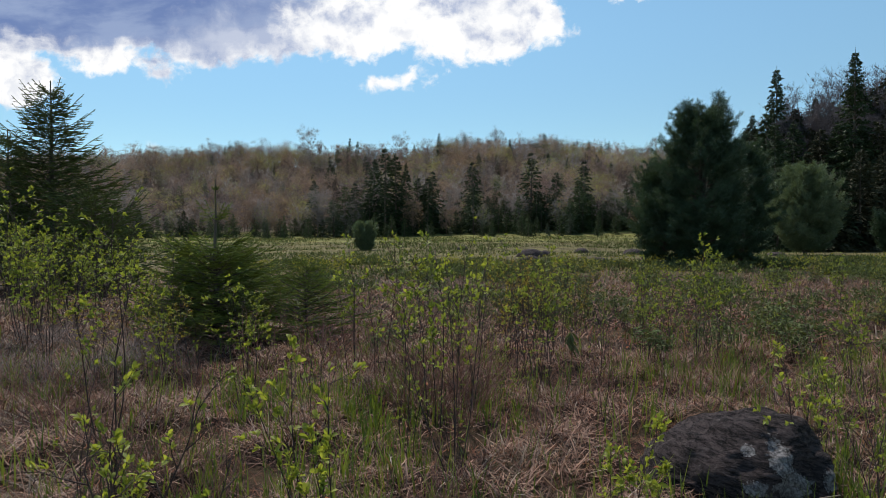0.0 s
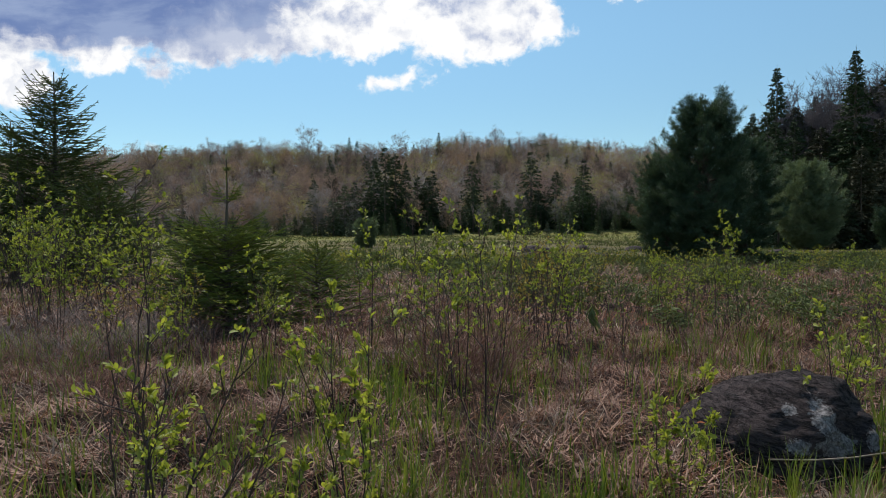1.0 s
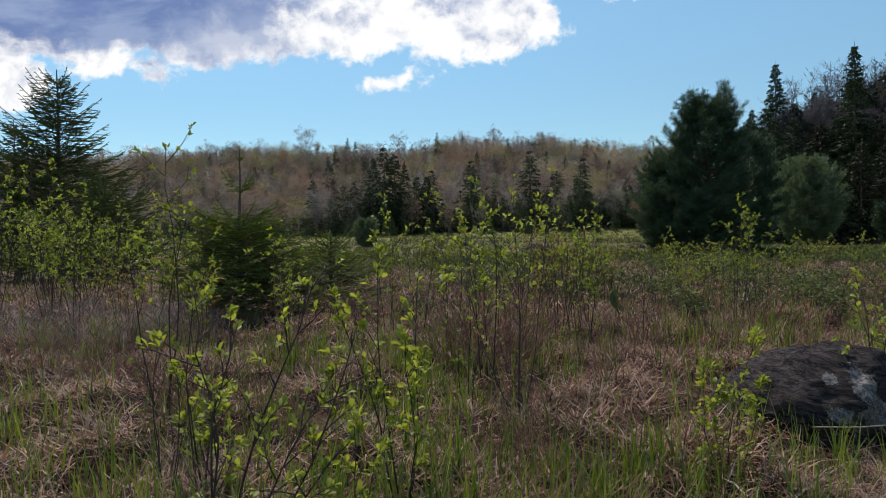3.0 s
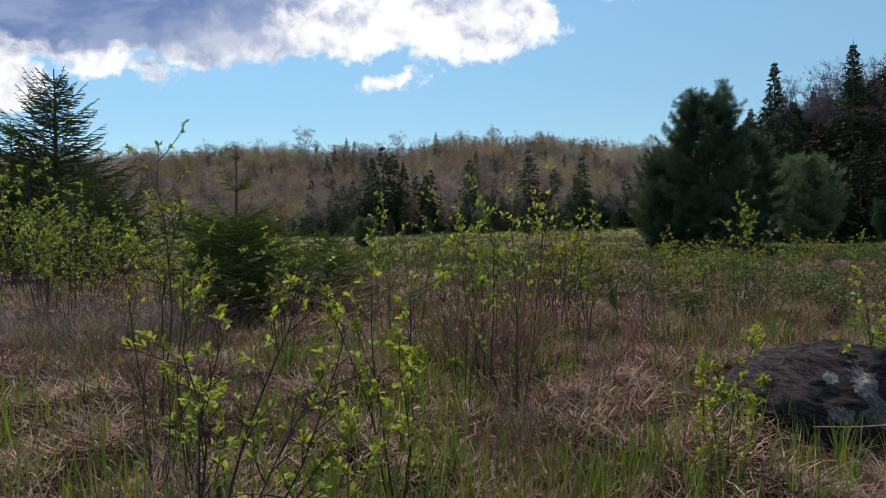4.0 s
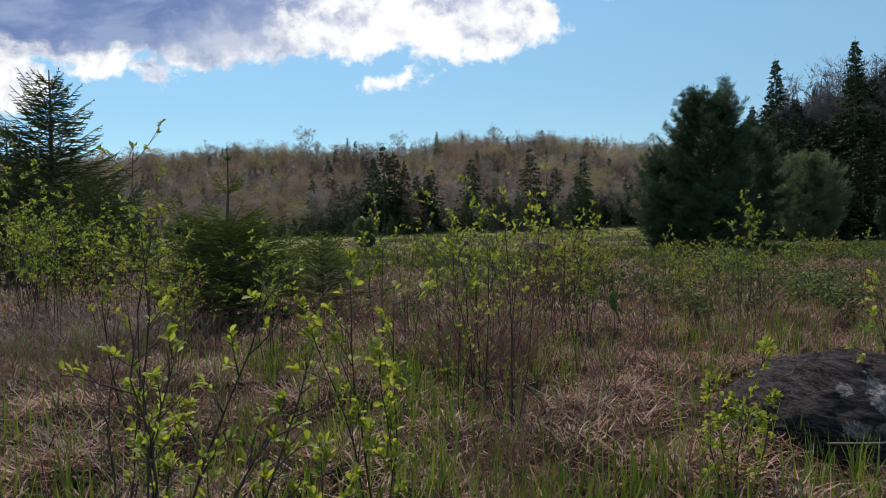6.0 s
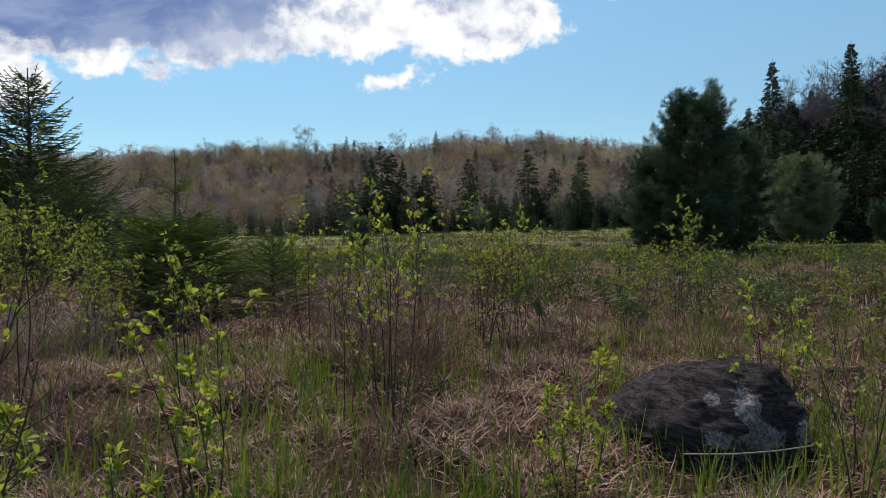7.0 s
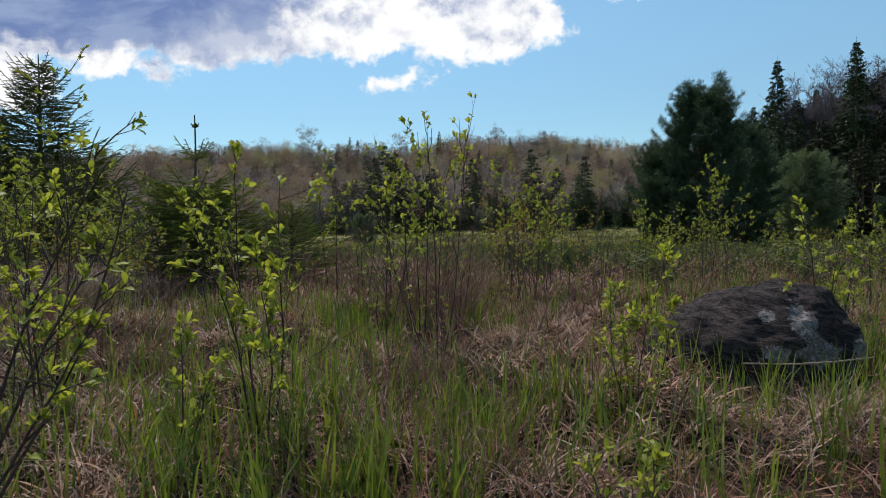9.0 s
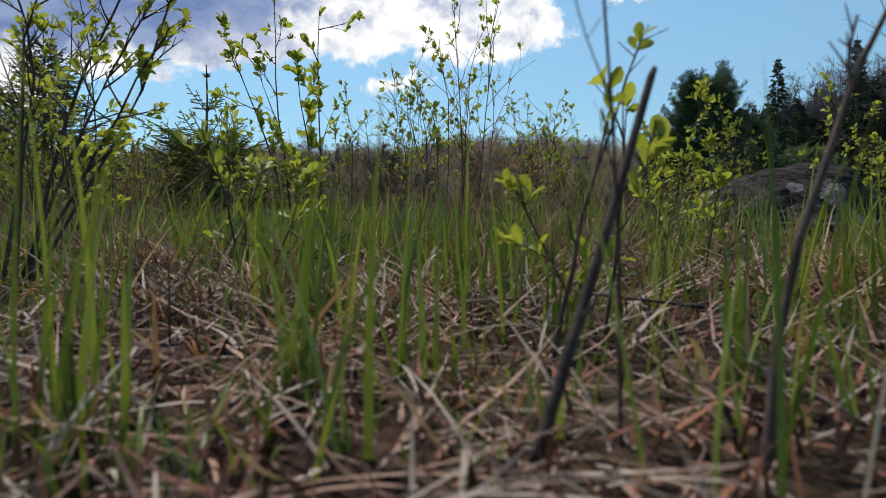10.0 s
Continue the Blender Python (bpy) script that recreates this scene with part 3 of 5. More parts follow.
M_TWIGS_PALE = wood_material("bare_twigs_pale", (0.231, 0.201, 0.179), (0.528, 0.471, 0.424))
M_TWIGS_PINK = wood_material("bare_twigs_pink", (0.191, 0.122, 0.102), (0.464, 0.321, 0.270))
M_TWIGS_UMBER = wood_material("bare_twigs_umber", (0.06, 0.044, 0.036), (0.18, 0.13, 0.102))
M_TWIGS_DARK = wood_material("bare_twigs_dark", (0.064, 0.055, 0.062), (0.19, 0.166, 0.176))
M_HEMLOCK = wood_material("hemlock_spray", (0.020, 0.023, 0.012), (0.062, 0.062, 0.028), 0.1)
M_BUDS_YELLOW = wood_material("opening_leaves_yellow", (0.24, 0.235, 0.06), (0.52, 0.48, 0.15), 0.4)
M_BUDS_GREEN = wood_material("opening_leaves_green", (0.18, 0.21, 0.06), (0.40, 0.42, 0.14), 0.4)
M_BUDS_RUST = wood_material("opening_leaves_rust", (0.26, 0.16, 0.075), (0.50, 0.33, 0.17), 0.4)


def far_conifer(seed, height, radius, tiers, narrow=0.75):
    """A conifer for the middle distance: trunk and drooping sprays."""
    r = rng_for(seed)
    trunk, crown = Soup(), Soup()
    trunk.tube([(0, 0, 0), (0, 0, height * 0.5), (0, 0, height)], (0.014 * height, 0.009 * height, 0.01), 5)
    base, way, ln, wd = [], [], [], []
    for t in range(tiers * 13):
        f = 0.03 + 0.95 * r.random() ** 1.1
        reach = (radius * ((1 - f) ** narrow) * (1 + 0.10 * math.sin(f * tiers * 1.9 + seed)) + 0.12) * r.uniform(0.6, 1.15)
        az = r.uniform(0, math.tau)
        out = np.array([math.cos(az), math.sin(az), 0])
        for j in range(7):
            g = r.uniform(0.15, 1.0)
            base.append(out * reach * g + np.array([0, 0, f * height + reach * (0.15 * g - 0.45 * g * g * (1 - f)) + r.normal(0, 0.06)]))
            sd = np.array([-out[1], out[0], 0]) * r.uniform(-1, 1)
            way.append(out * 0.9 + sd * 0.8 + np.array([0, 0, r.uniform(-0.7, 0.1)]))
            ln.append(r.uniform(0.35, 0.75) * (0.3 + 0.32 * reach))
            wd.append(r.uniform(0.20, 0.42) * (0.45 + 0.22 * reach))
    base.append(np.array([0, 0, height * 0.97]))
    way.append(np.array([0, 0, 1.0]))
    ln.append(0.05 * height)
    wd.append(0.12)
    crown.needles(np.array(base), np.array(way), np.array(ln), np.array(wd), r)
    return trunk, crown


def bare_tree(seed, height, spread, buds=0, twigs=310, limbs=6, thin=0.014, reach=0.105, up=0.6, stray=0.3, sprays=0):
    """A leafless broadleaf tree: trunk, limbs, a haze of fine twigs and a few opening leaves."""
    r = rng_for(seed)
    wood, tw, leaves = Soup(), Soup(), None
    wood.tube([(0, 0, 0), (0.02 * height, 0, 0.3 * height), (0, 0.02 * height, 0.66 * height)], (0.008 * height, 0.007 * height, 0.004 * height), 4)
    mid = np.array([0, 0, 0.58 * height])
    size = np.array([spread * height, spread * height, 0.40 * height])
    shoots = []
    for k in range(limbs):
        a = k * 2.4 + r.uniform(-0.4, 0.4)
        z0 = r.uniform(0.22, 0.6) * height
        e = mid + size * unit(np.array([math.cos(a), math.sin(a), r.uniform(-0.35, 1.1)])) * r.uniform(0.75, 1.0)
        p0 = np.array([0.01 * height, 0.01 * height, z0])
        bend = (p0 + e) / 2 + np.array([0, 0, -0.03 * height]) + r.normal(0, 0.02 * height, 3)
        wood.tube([p0, bend, e], (0.005 * height, 0.0035 * height, 0.0012 * height), 3)
        shoots.append((bend, e))
    n = twigs
    d = unit(r.normal(size=(n, 3)))
    rad = r.random(n) ** (0.36 if sprays > 60 or not sprays else 0.20)
    lump = 1 + 0.22 * np.sin(d[:, 0] * 4 + seed) * np.sin(d[:, 1] * 5 + seed * 2) + 0.12 * np.sin(d[:, 2] * 7 + seed)
    P = mid + d * size * (rad * lump)[:, None]
    if sprays:                      # twigs gathered into sprays at the ends of branches
        hub = P[: sprays]
        for h in hub:               # a thin branch out to every spray
            z0 = min(max(0.25 * height, h[2] - 0.16 * height), 0.64 * height)
            bend = np.array([h[0] * 0.55, h[1] * 0.55, (z0 + h[2]) * 0.5 - 0.01 * height])
            if sprays > 60:
                wood.tube([(0.0, 0.0, z0), bend, h], (0.0022 * height, 0.0016 * height, 0.0008 * height), 3)
            else:
                wood.needles(np.array([(0.0, 0.0, z0)]), (h - (0.0, 0.0, z0))[None], np.array([np.linalg.norm(h - (0.0, 0.0, z0))]), 0.012 * height, r)
        pick = r.integers(0, sprays, n)
        if sprays > 60:             # side branches carry the twigs
            per = 7
            arm = unit(r.normal(size=(sprays * per, 3)) + d[np.repeat(np.arange(sprays), per)] * 0.7 + (0, 0, 0.45)) * (0.062 * height * r.uniform(0.5, 1.2, (sprays * per, 1)))
            root_of = np.repeat(hub, per, 0)
            wood.needles(root_of, arm, np.linalg.norm(arm, axis=1), 0.0014 * height, r)
            pick = r.integers(0, sprays * per, n)
            g = r.uniform(0.15, 1.0, (n, 1))
            P, d = root_of[pick] + arm[pick] * g, unit(arm[pick])
        else:
            off = r.normal(0, 0.058 * height, (n, 3))
            P, d = hub[pick] + off * 0.45, unit(off + d[pick] * 0.03 * height)
    way = d * 0.8 + r.normal(0, stray, (n, 3)) + (0, 0, up)
    tw.needles(P, way, height * reach * r.uniform(0.5, 1.3, n), thin * height * r.uniform(0.6, 1.4, n), r)
    if buds:
        leaves = Soup()
        d = unit(r.normal(size=(buds, 3)))
        P = mid + d * size * (r.random(buds) ** 0.4)[:, None]
        leaves.needles(P, r.normal(size=P.shape), np.full(buds, 0.030 * height), 0.024 * height, r)
    return wood, tw, leaves


def arrays(soup):
    return np.concatenate(soup.v), np.concatenate(soup.f)


# ---- hill forest, one mass ----
def hill_forest():
    r = rng_for(77)
    kinds = []                      # (verts, tris, slots)
    slots = [M_BARK, M_TWIGS_GREY, M_TWIGS_BROWN, M_TWIGS_MAUVE, M_BUDS_YELLOW, M_BUDS_GREEN, M_BUDS_RUST, M_FAR_SPRUCE, M_FAR_FIR, M_TWIGS_PALE, M_TWIGS_PINK, M_TWIGS_UMBER]
    for k, (h, sp, twig, bud, count) in enumerate([
            (12, 0.27, 1, 4, 0), (13, 0.25, 2, 4, 0), (11, 0.30, 3, 4, 0), (12, 0.28, 1, 5, 120), (10, 0.32, 2, 4, 420), (12, 0.26, 11, 4, 0), (11, 0.30, 9, 4, 0), (12, 0.28, 10, 4, 0),
            (11, 0.31, 11, 4, 60), (10, 0.32, 10, 6, 420), (11, 0.30, 1, 5, 480), (12, 0.28, 2, 6, 260), (14, 0.25, 2, 4, 0), (11.5, 0.28, 3, 4, 0), (12, 0.30, 10, 4, 0), (11, 0.31, 2, 4, 520)]):
        w, t, l = bare_tree(300 + k, h, sp, count, 560, 4, 0.0105, 0.044, 0.12, 0.3, 40)
        vs, fs, ms, c = [], [], [], 0
        for soup, slot in ((w, twig), (t, twig), (l, bud)):
            if soup is None:
                continue
            v, f = arrays(soup)
            vs.append(v)
            fs.append(f + c)
            ms.append(np.full(len(f), slot))
            c += len(v)
        kinds.append((np.concatenate(vs), np.concatenate(fs), np.concatenate(ms)))
    conifers = []
    for k in range(4):
        tr, cr = far_conifer(400 + k, 13, 2.7 + 0.3 * k, 13)
        v1, f1 = arrays(tr)
        v2, f2 = arrays(cr)
        conifers.append((np.concatenate([v1, v2]), np.concatenate([f1, f2 + len(v1)]), np.concatenate([np.zeros(len(f1)), np.full(len(f2), 7 + k % 2)])))
    V, F, I, count = [], [], [], 0
    y = 166.0
    while y < 304:
        half = 0.66 * y + 10
        x = -half
        while x < half:
            px, py = x + r.uniform(-2.6, 2.6), y + r.uniform(-2.6, 2.6)
            x += r.uniform(3.4, 5.4)
            if px > 0.37 * py:
                continue
            low = smooth_step(205, 165, py)
            grove = float(patchy(np.array([[px, py]]), 0.05, 2.0)[0])
            thin_left = 0.35 if px < -0.12 * py else 1.0
            conifer = r.random() < (0.05 + 0.20 * smooth_step(0.55, 0.9, grove) + 0.45 * low * smooth_step(0.25, 0.7, grove)) * thin_left
            v, f, m = conifers[r.integers(4)] if conifer else kinds[r.integers(len(kinds))]
            s = r.uniform(0.52, 0.86) if not conifer else r.uniform(0.42, 0.8)
            a = r.uniform(0, math.tau)
            rot = np.array([[math.cos(a), -math.sin(a), 0], [math.sin(a), math.cos(a), 0], [0, 0, 1]])
            wide = s * (1.0 if conifer else r.uniform(1.2, 1.6))
            V.append((v * (wide, wide, s * r.uniform(0.9, 1.1))) @ rot.T + (px, py, gz(px, py) - 0.3))
            F.append(f + count)
            I.append(m)
            count += len(v)
            if py > 250:            # young growth between the crowns of the crest
                v, f, m = kinds[r.integers(len(kinds))]
                qx, qy = px + r.uniform(-2.5, 2.5), py + r.uniform(1.5, 4)
                V.append(v * (r.uniform(0.5, 0.7), r.uniform(0.5, 0.7), r.uniform(0.3, 0.45)) + (qx, qy, gz(qx, qy) - 0.8))
                F.append(f + count)
                I.append(m)
                count += len(v)
        y += 5.8
    x = -105.0
    while x < 66:               # a closed rank of young conifers along the foot
        x += r.uniform(1.1, 2.4) if x < -22 else r.uniform(0.6, 1.5)
        py = 159 + r.uniform(-3, 5)
        v, f, m = conifers[r.integers(4)]
        s = r.uniform(0.25, 0.42) if x < -22 else r.uniform(0.36, 0.66)
        V.append(v * (1.6 * s, 1.6 * s, s) + (x, py, gz(x, py) - 0.3))
        F.append(f + count)
        I.append(m)
        count += len(v)
    me = tri_mesh("hill_forest", np.concatenate(V), np.concatenate(F), slots, np.concatenate(I))
    tagged(new("hill_forest", me), "leafless spring woodland with scattered dark conifers on a hill", "forest", kind="stuff")


hill_forest()


# ---- the edge of the woods: single trees ----
def conifer_kind(name, label, seed, height, radius, tiers, mat, group):
    root = thing(name, label, "conifer", group)
    tr, cr = far_conifer(seed, height, radius, tiers)
    part("trunk", tr.mesh("trunk", [M_BARK]), root)
    part("crown", cr.mesh("crown", [mat]), root)
    return root


def broadleaf_kind(name, label, seed, height, spread, buds, twig_mat, bud_mat, group, twigs=900, limbs=8, thin=0.010, reach=0.060, up=0.4, stray=0.35, sprays=40):
    root = thing(name, label, "broadleaf tree", group)
    w, t, l = bare_tree(seed, height, spread, buds, twigs, limbs, thin, reach, up, stray, sprays)
    part("trunk", w.mesh("trunk", [twig_mat]), root)
    part("crown", t.mesh("crown", [twig_mat]), root)
    if l:
        part("foliage", l.mesh("foliage", [bud_mat]), root)
    return root


EDGE = "trees along the edge of the woods"
edge_kinds = [
    conifer_kind("conifer", "dark green spruce at the edge of the woods", 501, 15, 3.3, 22, M_FAR_SPRUCE, EDGE),
    conifer_kind("conifer", "narrow dark green fir at the edge of the woods", 502, 14, 2.4, 20, M_FAR_SPRUCE, EDGE),
    conifer_kind("conifer", "mid-green fir at the edge of the woods", 503, 12, 2.8, 18, M_FAR_FIR, EDGE),
    conifer_kind("conifer", "grey-green pine at the edge of the woods", 504, 10, 3.0, 16, M_FAR_PINE, EDGE),
    broadleaf_kind("broadleaf_tree", "leafless grey tree at the edge of the woods", 505, 11, 0.28, 0, M_TWIGS_GREY, M_BUDS_GREEN, EDGE),
    broadleaf_kind("broadleaf_tree", "budding rust-tinged tree at the edge of the woods", 506, 9, 0.3, 200, M_TWIGS_BROWN, M_BUDS_RUST, EDGE),
    broadleaf_kind("broadleaf_tree", "young tree with pale green opening leaves beside the woods", 507, 8, 0.3, 300, M_TWIGS_GREY, M_BUDS_GREEN, EDGE),
]
edge_used = set()


def set_tree(kind, x, y, scale, turn, stretch=1.0, widen=1.0):
    """The first use of a kind moves it; later ones copy it."""
    m = Matrix.Translation((x, y, gz(x, y) - 0.15)) @ Matrix.Rotation(turn, 4, "Z") @ Matrix.Diagonal((scale * widen, scale * widen, scale * stretch, 1))
    source = edge_kinds[kind]
    if kind not in edge_used:
        edge_used.add(kind)
        source.matrix_basis = m
        return source
    ob = copy_thing(source, Matrix.Identity(4))
    ob.matrix_basis = m
    return ob


def woods_edge():
    r = rng_for(88)
    # the tall group and others that stand out, by place and height
    for kind, x, y, h in [(0, -14.5, 162, 20.5), (1, -12.0, 160, 19.0), (0, -17.5, 165, 17.5), (1, -9.5, 158, 15.5), (0, -21.5, 160, 12.5), (1, -31.5, 163, 13.5),
                          (0, 6, 168, 16), (0, 20, 166, 18), (1, 25, 160, 14), (2, 30, 158, 12), (0, 33, 168, 15.5), (0, -3.5, 160, 14.5), (2, -23.5, 158, 12), (3, -26, 157, 9)]:
        base = (15, 14, 12, 10)[kind]
        set_tree(kind, x, y, h / base, r.uniform(0, 6.28), widen=1.35)
    # crowns that break the skyline of the hill: slope across, slope up
    for kind, across, up in [(0, -0.141, 0.134), (1, -0.13, 0.130), (0, -0.012, 0.140), (1, 0.025, 0.138), (0, 0.09, 0.124), (0, 0.157, 0.134), (0, 0.186, 0.130), (1, 0.204, 0.122),
                             (0, 0.045, 0.112), (0, 0.105, 0.118), (1, 0.145, 0.112), (0, 0.172, 0.104), (2, 0.215, 0.108), (0, 0.072, 0.098), (1, -0.06, 0.100), (0, -0.165, 0.096), (1, 0.235, 0.098), (1, 0.117, 0.104), (0, -0.17, 0.108), (1, -0.195, 0.085), (4, -0.20, 0.150), (6, -0.30, 0.132), (6, 0.30, 0.132), (4, 0.07, 0.146), (4, -0.07, 0.140)]:
        y = 264 if up > 0.115 else 216
        h = max(up * y + 1.5 - gz(across * y, y), 5.5)
        set_tree(kind, across * y, y, h / (15, 14, 12, 10, 11, 9, 8)[kind], r.uniform(0, 6.28))
    x = -112.0
    while x < 92:
        x += r.uniform(0.8, 1.9)
        y = 152 + r.uniform(0, 12) + 0.02 * abs(x)
        tall = float(np.interp(x, (-112, -70, -31, -22, -19, -5, 0, 8, 42, 92), (7.5, 6.5, 6.0, 7.0, 12.5, 12.5, 8.5, 10.0, 11.0, 11.0)))
        roll = r.random()
        if x < -22:
            roll = 0.25 + 0.75 * roll
        if roll < 0.24:
            set_tree(0, x, y + 4, tall / 15 * r.uniform(0.55, 1.1), r.uniform(0, 6.28), widen=1.3)
        elif roll < 0.44:
            set_tree(1, x, y + 3, tall / 14 * r.uniform(0.55, 1.1), r.uniform(0, 6.28), widen=1.4)
        elif roll < 0.62:
            set_tree(2, x, y, tall / 12 * r.uniform(0.45, 0.95), r.uniform(0, 6.28), widen=1.2)
        elif roll < 0.70:
            set_tree(3, x, y, tall / 10 * r.uniform(0.4, 0.8), r.uniform(0, 6.28))
        elif roll < 0.86:
            set_tree(4, x, y + 4, r.uniform(0.7, 1.05), r.uniform(0, 6.28))
        elif roll < 0.93:
            set_tree(5, x, y + 1, r.uniform(0.6, 1.0), r.uniform(0, 6.28))
        else:
            set_tree(6, x, y, r.uniform(0.6, 1.0), r.uniform(0, 6.28))
    for k in range(62):
        x = r.uniform(-95, 75)
        set_tree(2 if r.random() < 0.7 else 3, x, 145 + r.uniform(0, 6), r.uniform(0.22, 0.50), r.uniform(0, 6.28))
    for x, y, s in [(36.3, 150, 0.5), (41, 146, 0.55), (24, 149, 0.45), (16, 150, 0.55), (19, 148, 0.42), (9.5, 149, 0.36)]:
        set_tree(2, x, y, s, r.uniform(0, 6.28), 0.85)


woods_edge()

# ---- the dark woods beside the meadow ----
SIDE = "trees of the dark woods beside the meadow"
side_from = len(edge_kinds)
edge_kinds += [
    conifer_kind("tall_spruce", "very tall dark spruce rising above the woods", 601, 23, 3.4, 66, M_FAR_SPRUCE, SIDE),
    conifer_kind("conifer", "broad dark conifer in the woods beside the meadow", 602, 17, 4.4, 42, M_FAR_SPRUCE, SIDE),
    conifer_kind("conifer", "dull green hemlock in the woods beside the meadow", 603, 14, 4.6, 40, M_HEMLOCK, SIDE),
    broadleaf_kind("broadleaf_tree", "tall leafless grey-mauve tree above the dark woods", 604, 22, 0.25, 0, M_TWIGS_DARK, M_BUDS_GREEN, SIDE, 24000, 60, 0.0015, 0.030, 0.25, 0.5, 300),
    broadleaf_kind("broadleaf_tree", "leafless brown tree among dark conifers", 605, 16, 0.30, 0, M_TWIGS_DARK, M_BUDS_GREEN, SIDE, 15000, 50, 0.0019, 0.034, 0.25, 0.5, 200),
]


def side_woods():
    r = rng_for(99)
    a = side_from
    heights = (23, 17, 14, 22, 16)
    for kind, x, y, h in [(0, 43.9, 93, 23.3), (0, 47.6, 81.5, 22.6), (3, 48.5, 95, 20.5), (3, 53, 94, 22), (3, 56, 92, 21.5), (3, 59.5, 93, 22.5), (4, 46, 90, 16.5), (4, 51, 86, 17),
                          (0, 41.6, 95, 17.5), (0, 51.2, 97, 20), (3, 50.8, 91, 20), (3, 46.5, 97, 19), (3, 55, 98, 23), (3, 61, 96, 23), (3, 64, 92, 23), (4, 48, 94, 19), (4, 57, 90, 19), (1, 54, 91, 20)]:
        set_tree(a + kind, x, y, (h + 0.7) / heights[kind], r.uniform(0, 6.28))
    # close-set conifers along the front, from the far corner towards the near one
    for row, (y, cut) in enumerate([(74, 0.62), (82, 0.90), (90, 1.0), (99, 0.98)]):
        slope = 0.436 if row else 0.475
        while slope < 0.80:
            top = float(np.interp(slope, (0.436, 0.50, 0.57, 0.64, 0.80), (0.152, 0.178, 0.200, 0.226, 0.245)))
            h = (top * y + 2.5) * cut * r.uniform(0.8, 1.04)
            kind = 1 if r.random() < 0.5 else 2
            yy = y + r.uniform(-3, 3)
            set_tree(a + kind, slope * yy, yy, h / heights[kind], r.uniform(0, 6.28))
            slope += r.uniform(0.022, 0.040)
    for k in range(40):
        y = r.uniform(96, 145)
        x = 0.42 * y + 3 + r.uniform(0, 40)
        set_tree(a + int(r.choice([1, 2, 2, 4])), x, y, r.uniform(0.65, 1.0), r.uniform(0, 6.28))


side_woods()


# ---- shrubs ----
M_LEAF_BUD = material("budding_leaf", (0.11, 0.10, 0.03), (0.30, 0.29, 0.06), 1.5, 0.6, 0, vary=0.6, island=True, translucent=0.4)


def leaf_mesh(seed):
    r = rng_for(seed)
    s = Soup()
    s.leaf(np.zeros(3), np.array([0, 1.0, 0.1]), np.array([0, 0, 1.0]), 1.0, r.uniform(0.5, 0.62), r.uniform(0.1, 0.3))
    return s.mesh("leaf", [M_LEAF_ONE], True)


LEAF_MESHES = [leaf_mesh(s) for s in (1, 2, 3)]


def stem_line(r, base, tip, bow, n=8):
    s = np.linspace(0, 1, n)[:, None]
    base, tip = np.asarray(base, float), np.asarray(tip, float)
    side = unit(r.normal(size=3) * (1, 1, 0.2)) * bow
    kink = np.cumsum(r.normal(0, 0.016, (n, 3)), axis=0) * np.linalg.norm(tip - base)
    return base + (tip - base) * s + side * np.sin(s * math.pi) + kink * s * (1, 1, 0)


def put_leaf(soup, holder, r, p, d, up, size):
    """A leaf in the foliage mesh, or as an object of its own under a stem."""
    if holder is None:
        soup.small_leaf(p, d, up, size, size * r.uniform(0.5, 0.66))
        return
    d = Vector(unit(d))
    x = d.cross(Vector(up)).normalized()
    z = x.cross(d)
    ob = part("leaf", LEAF_MESHES[r.integers(3)], holder)
    ob.matrix_basis = Matrix.Translation(p) @ Matrix((x, d, z)).transposed().to_4x4() @ Matrix.Scale(size, 4)


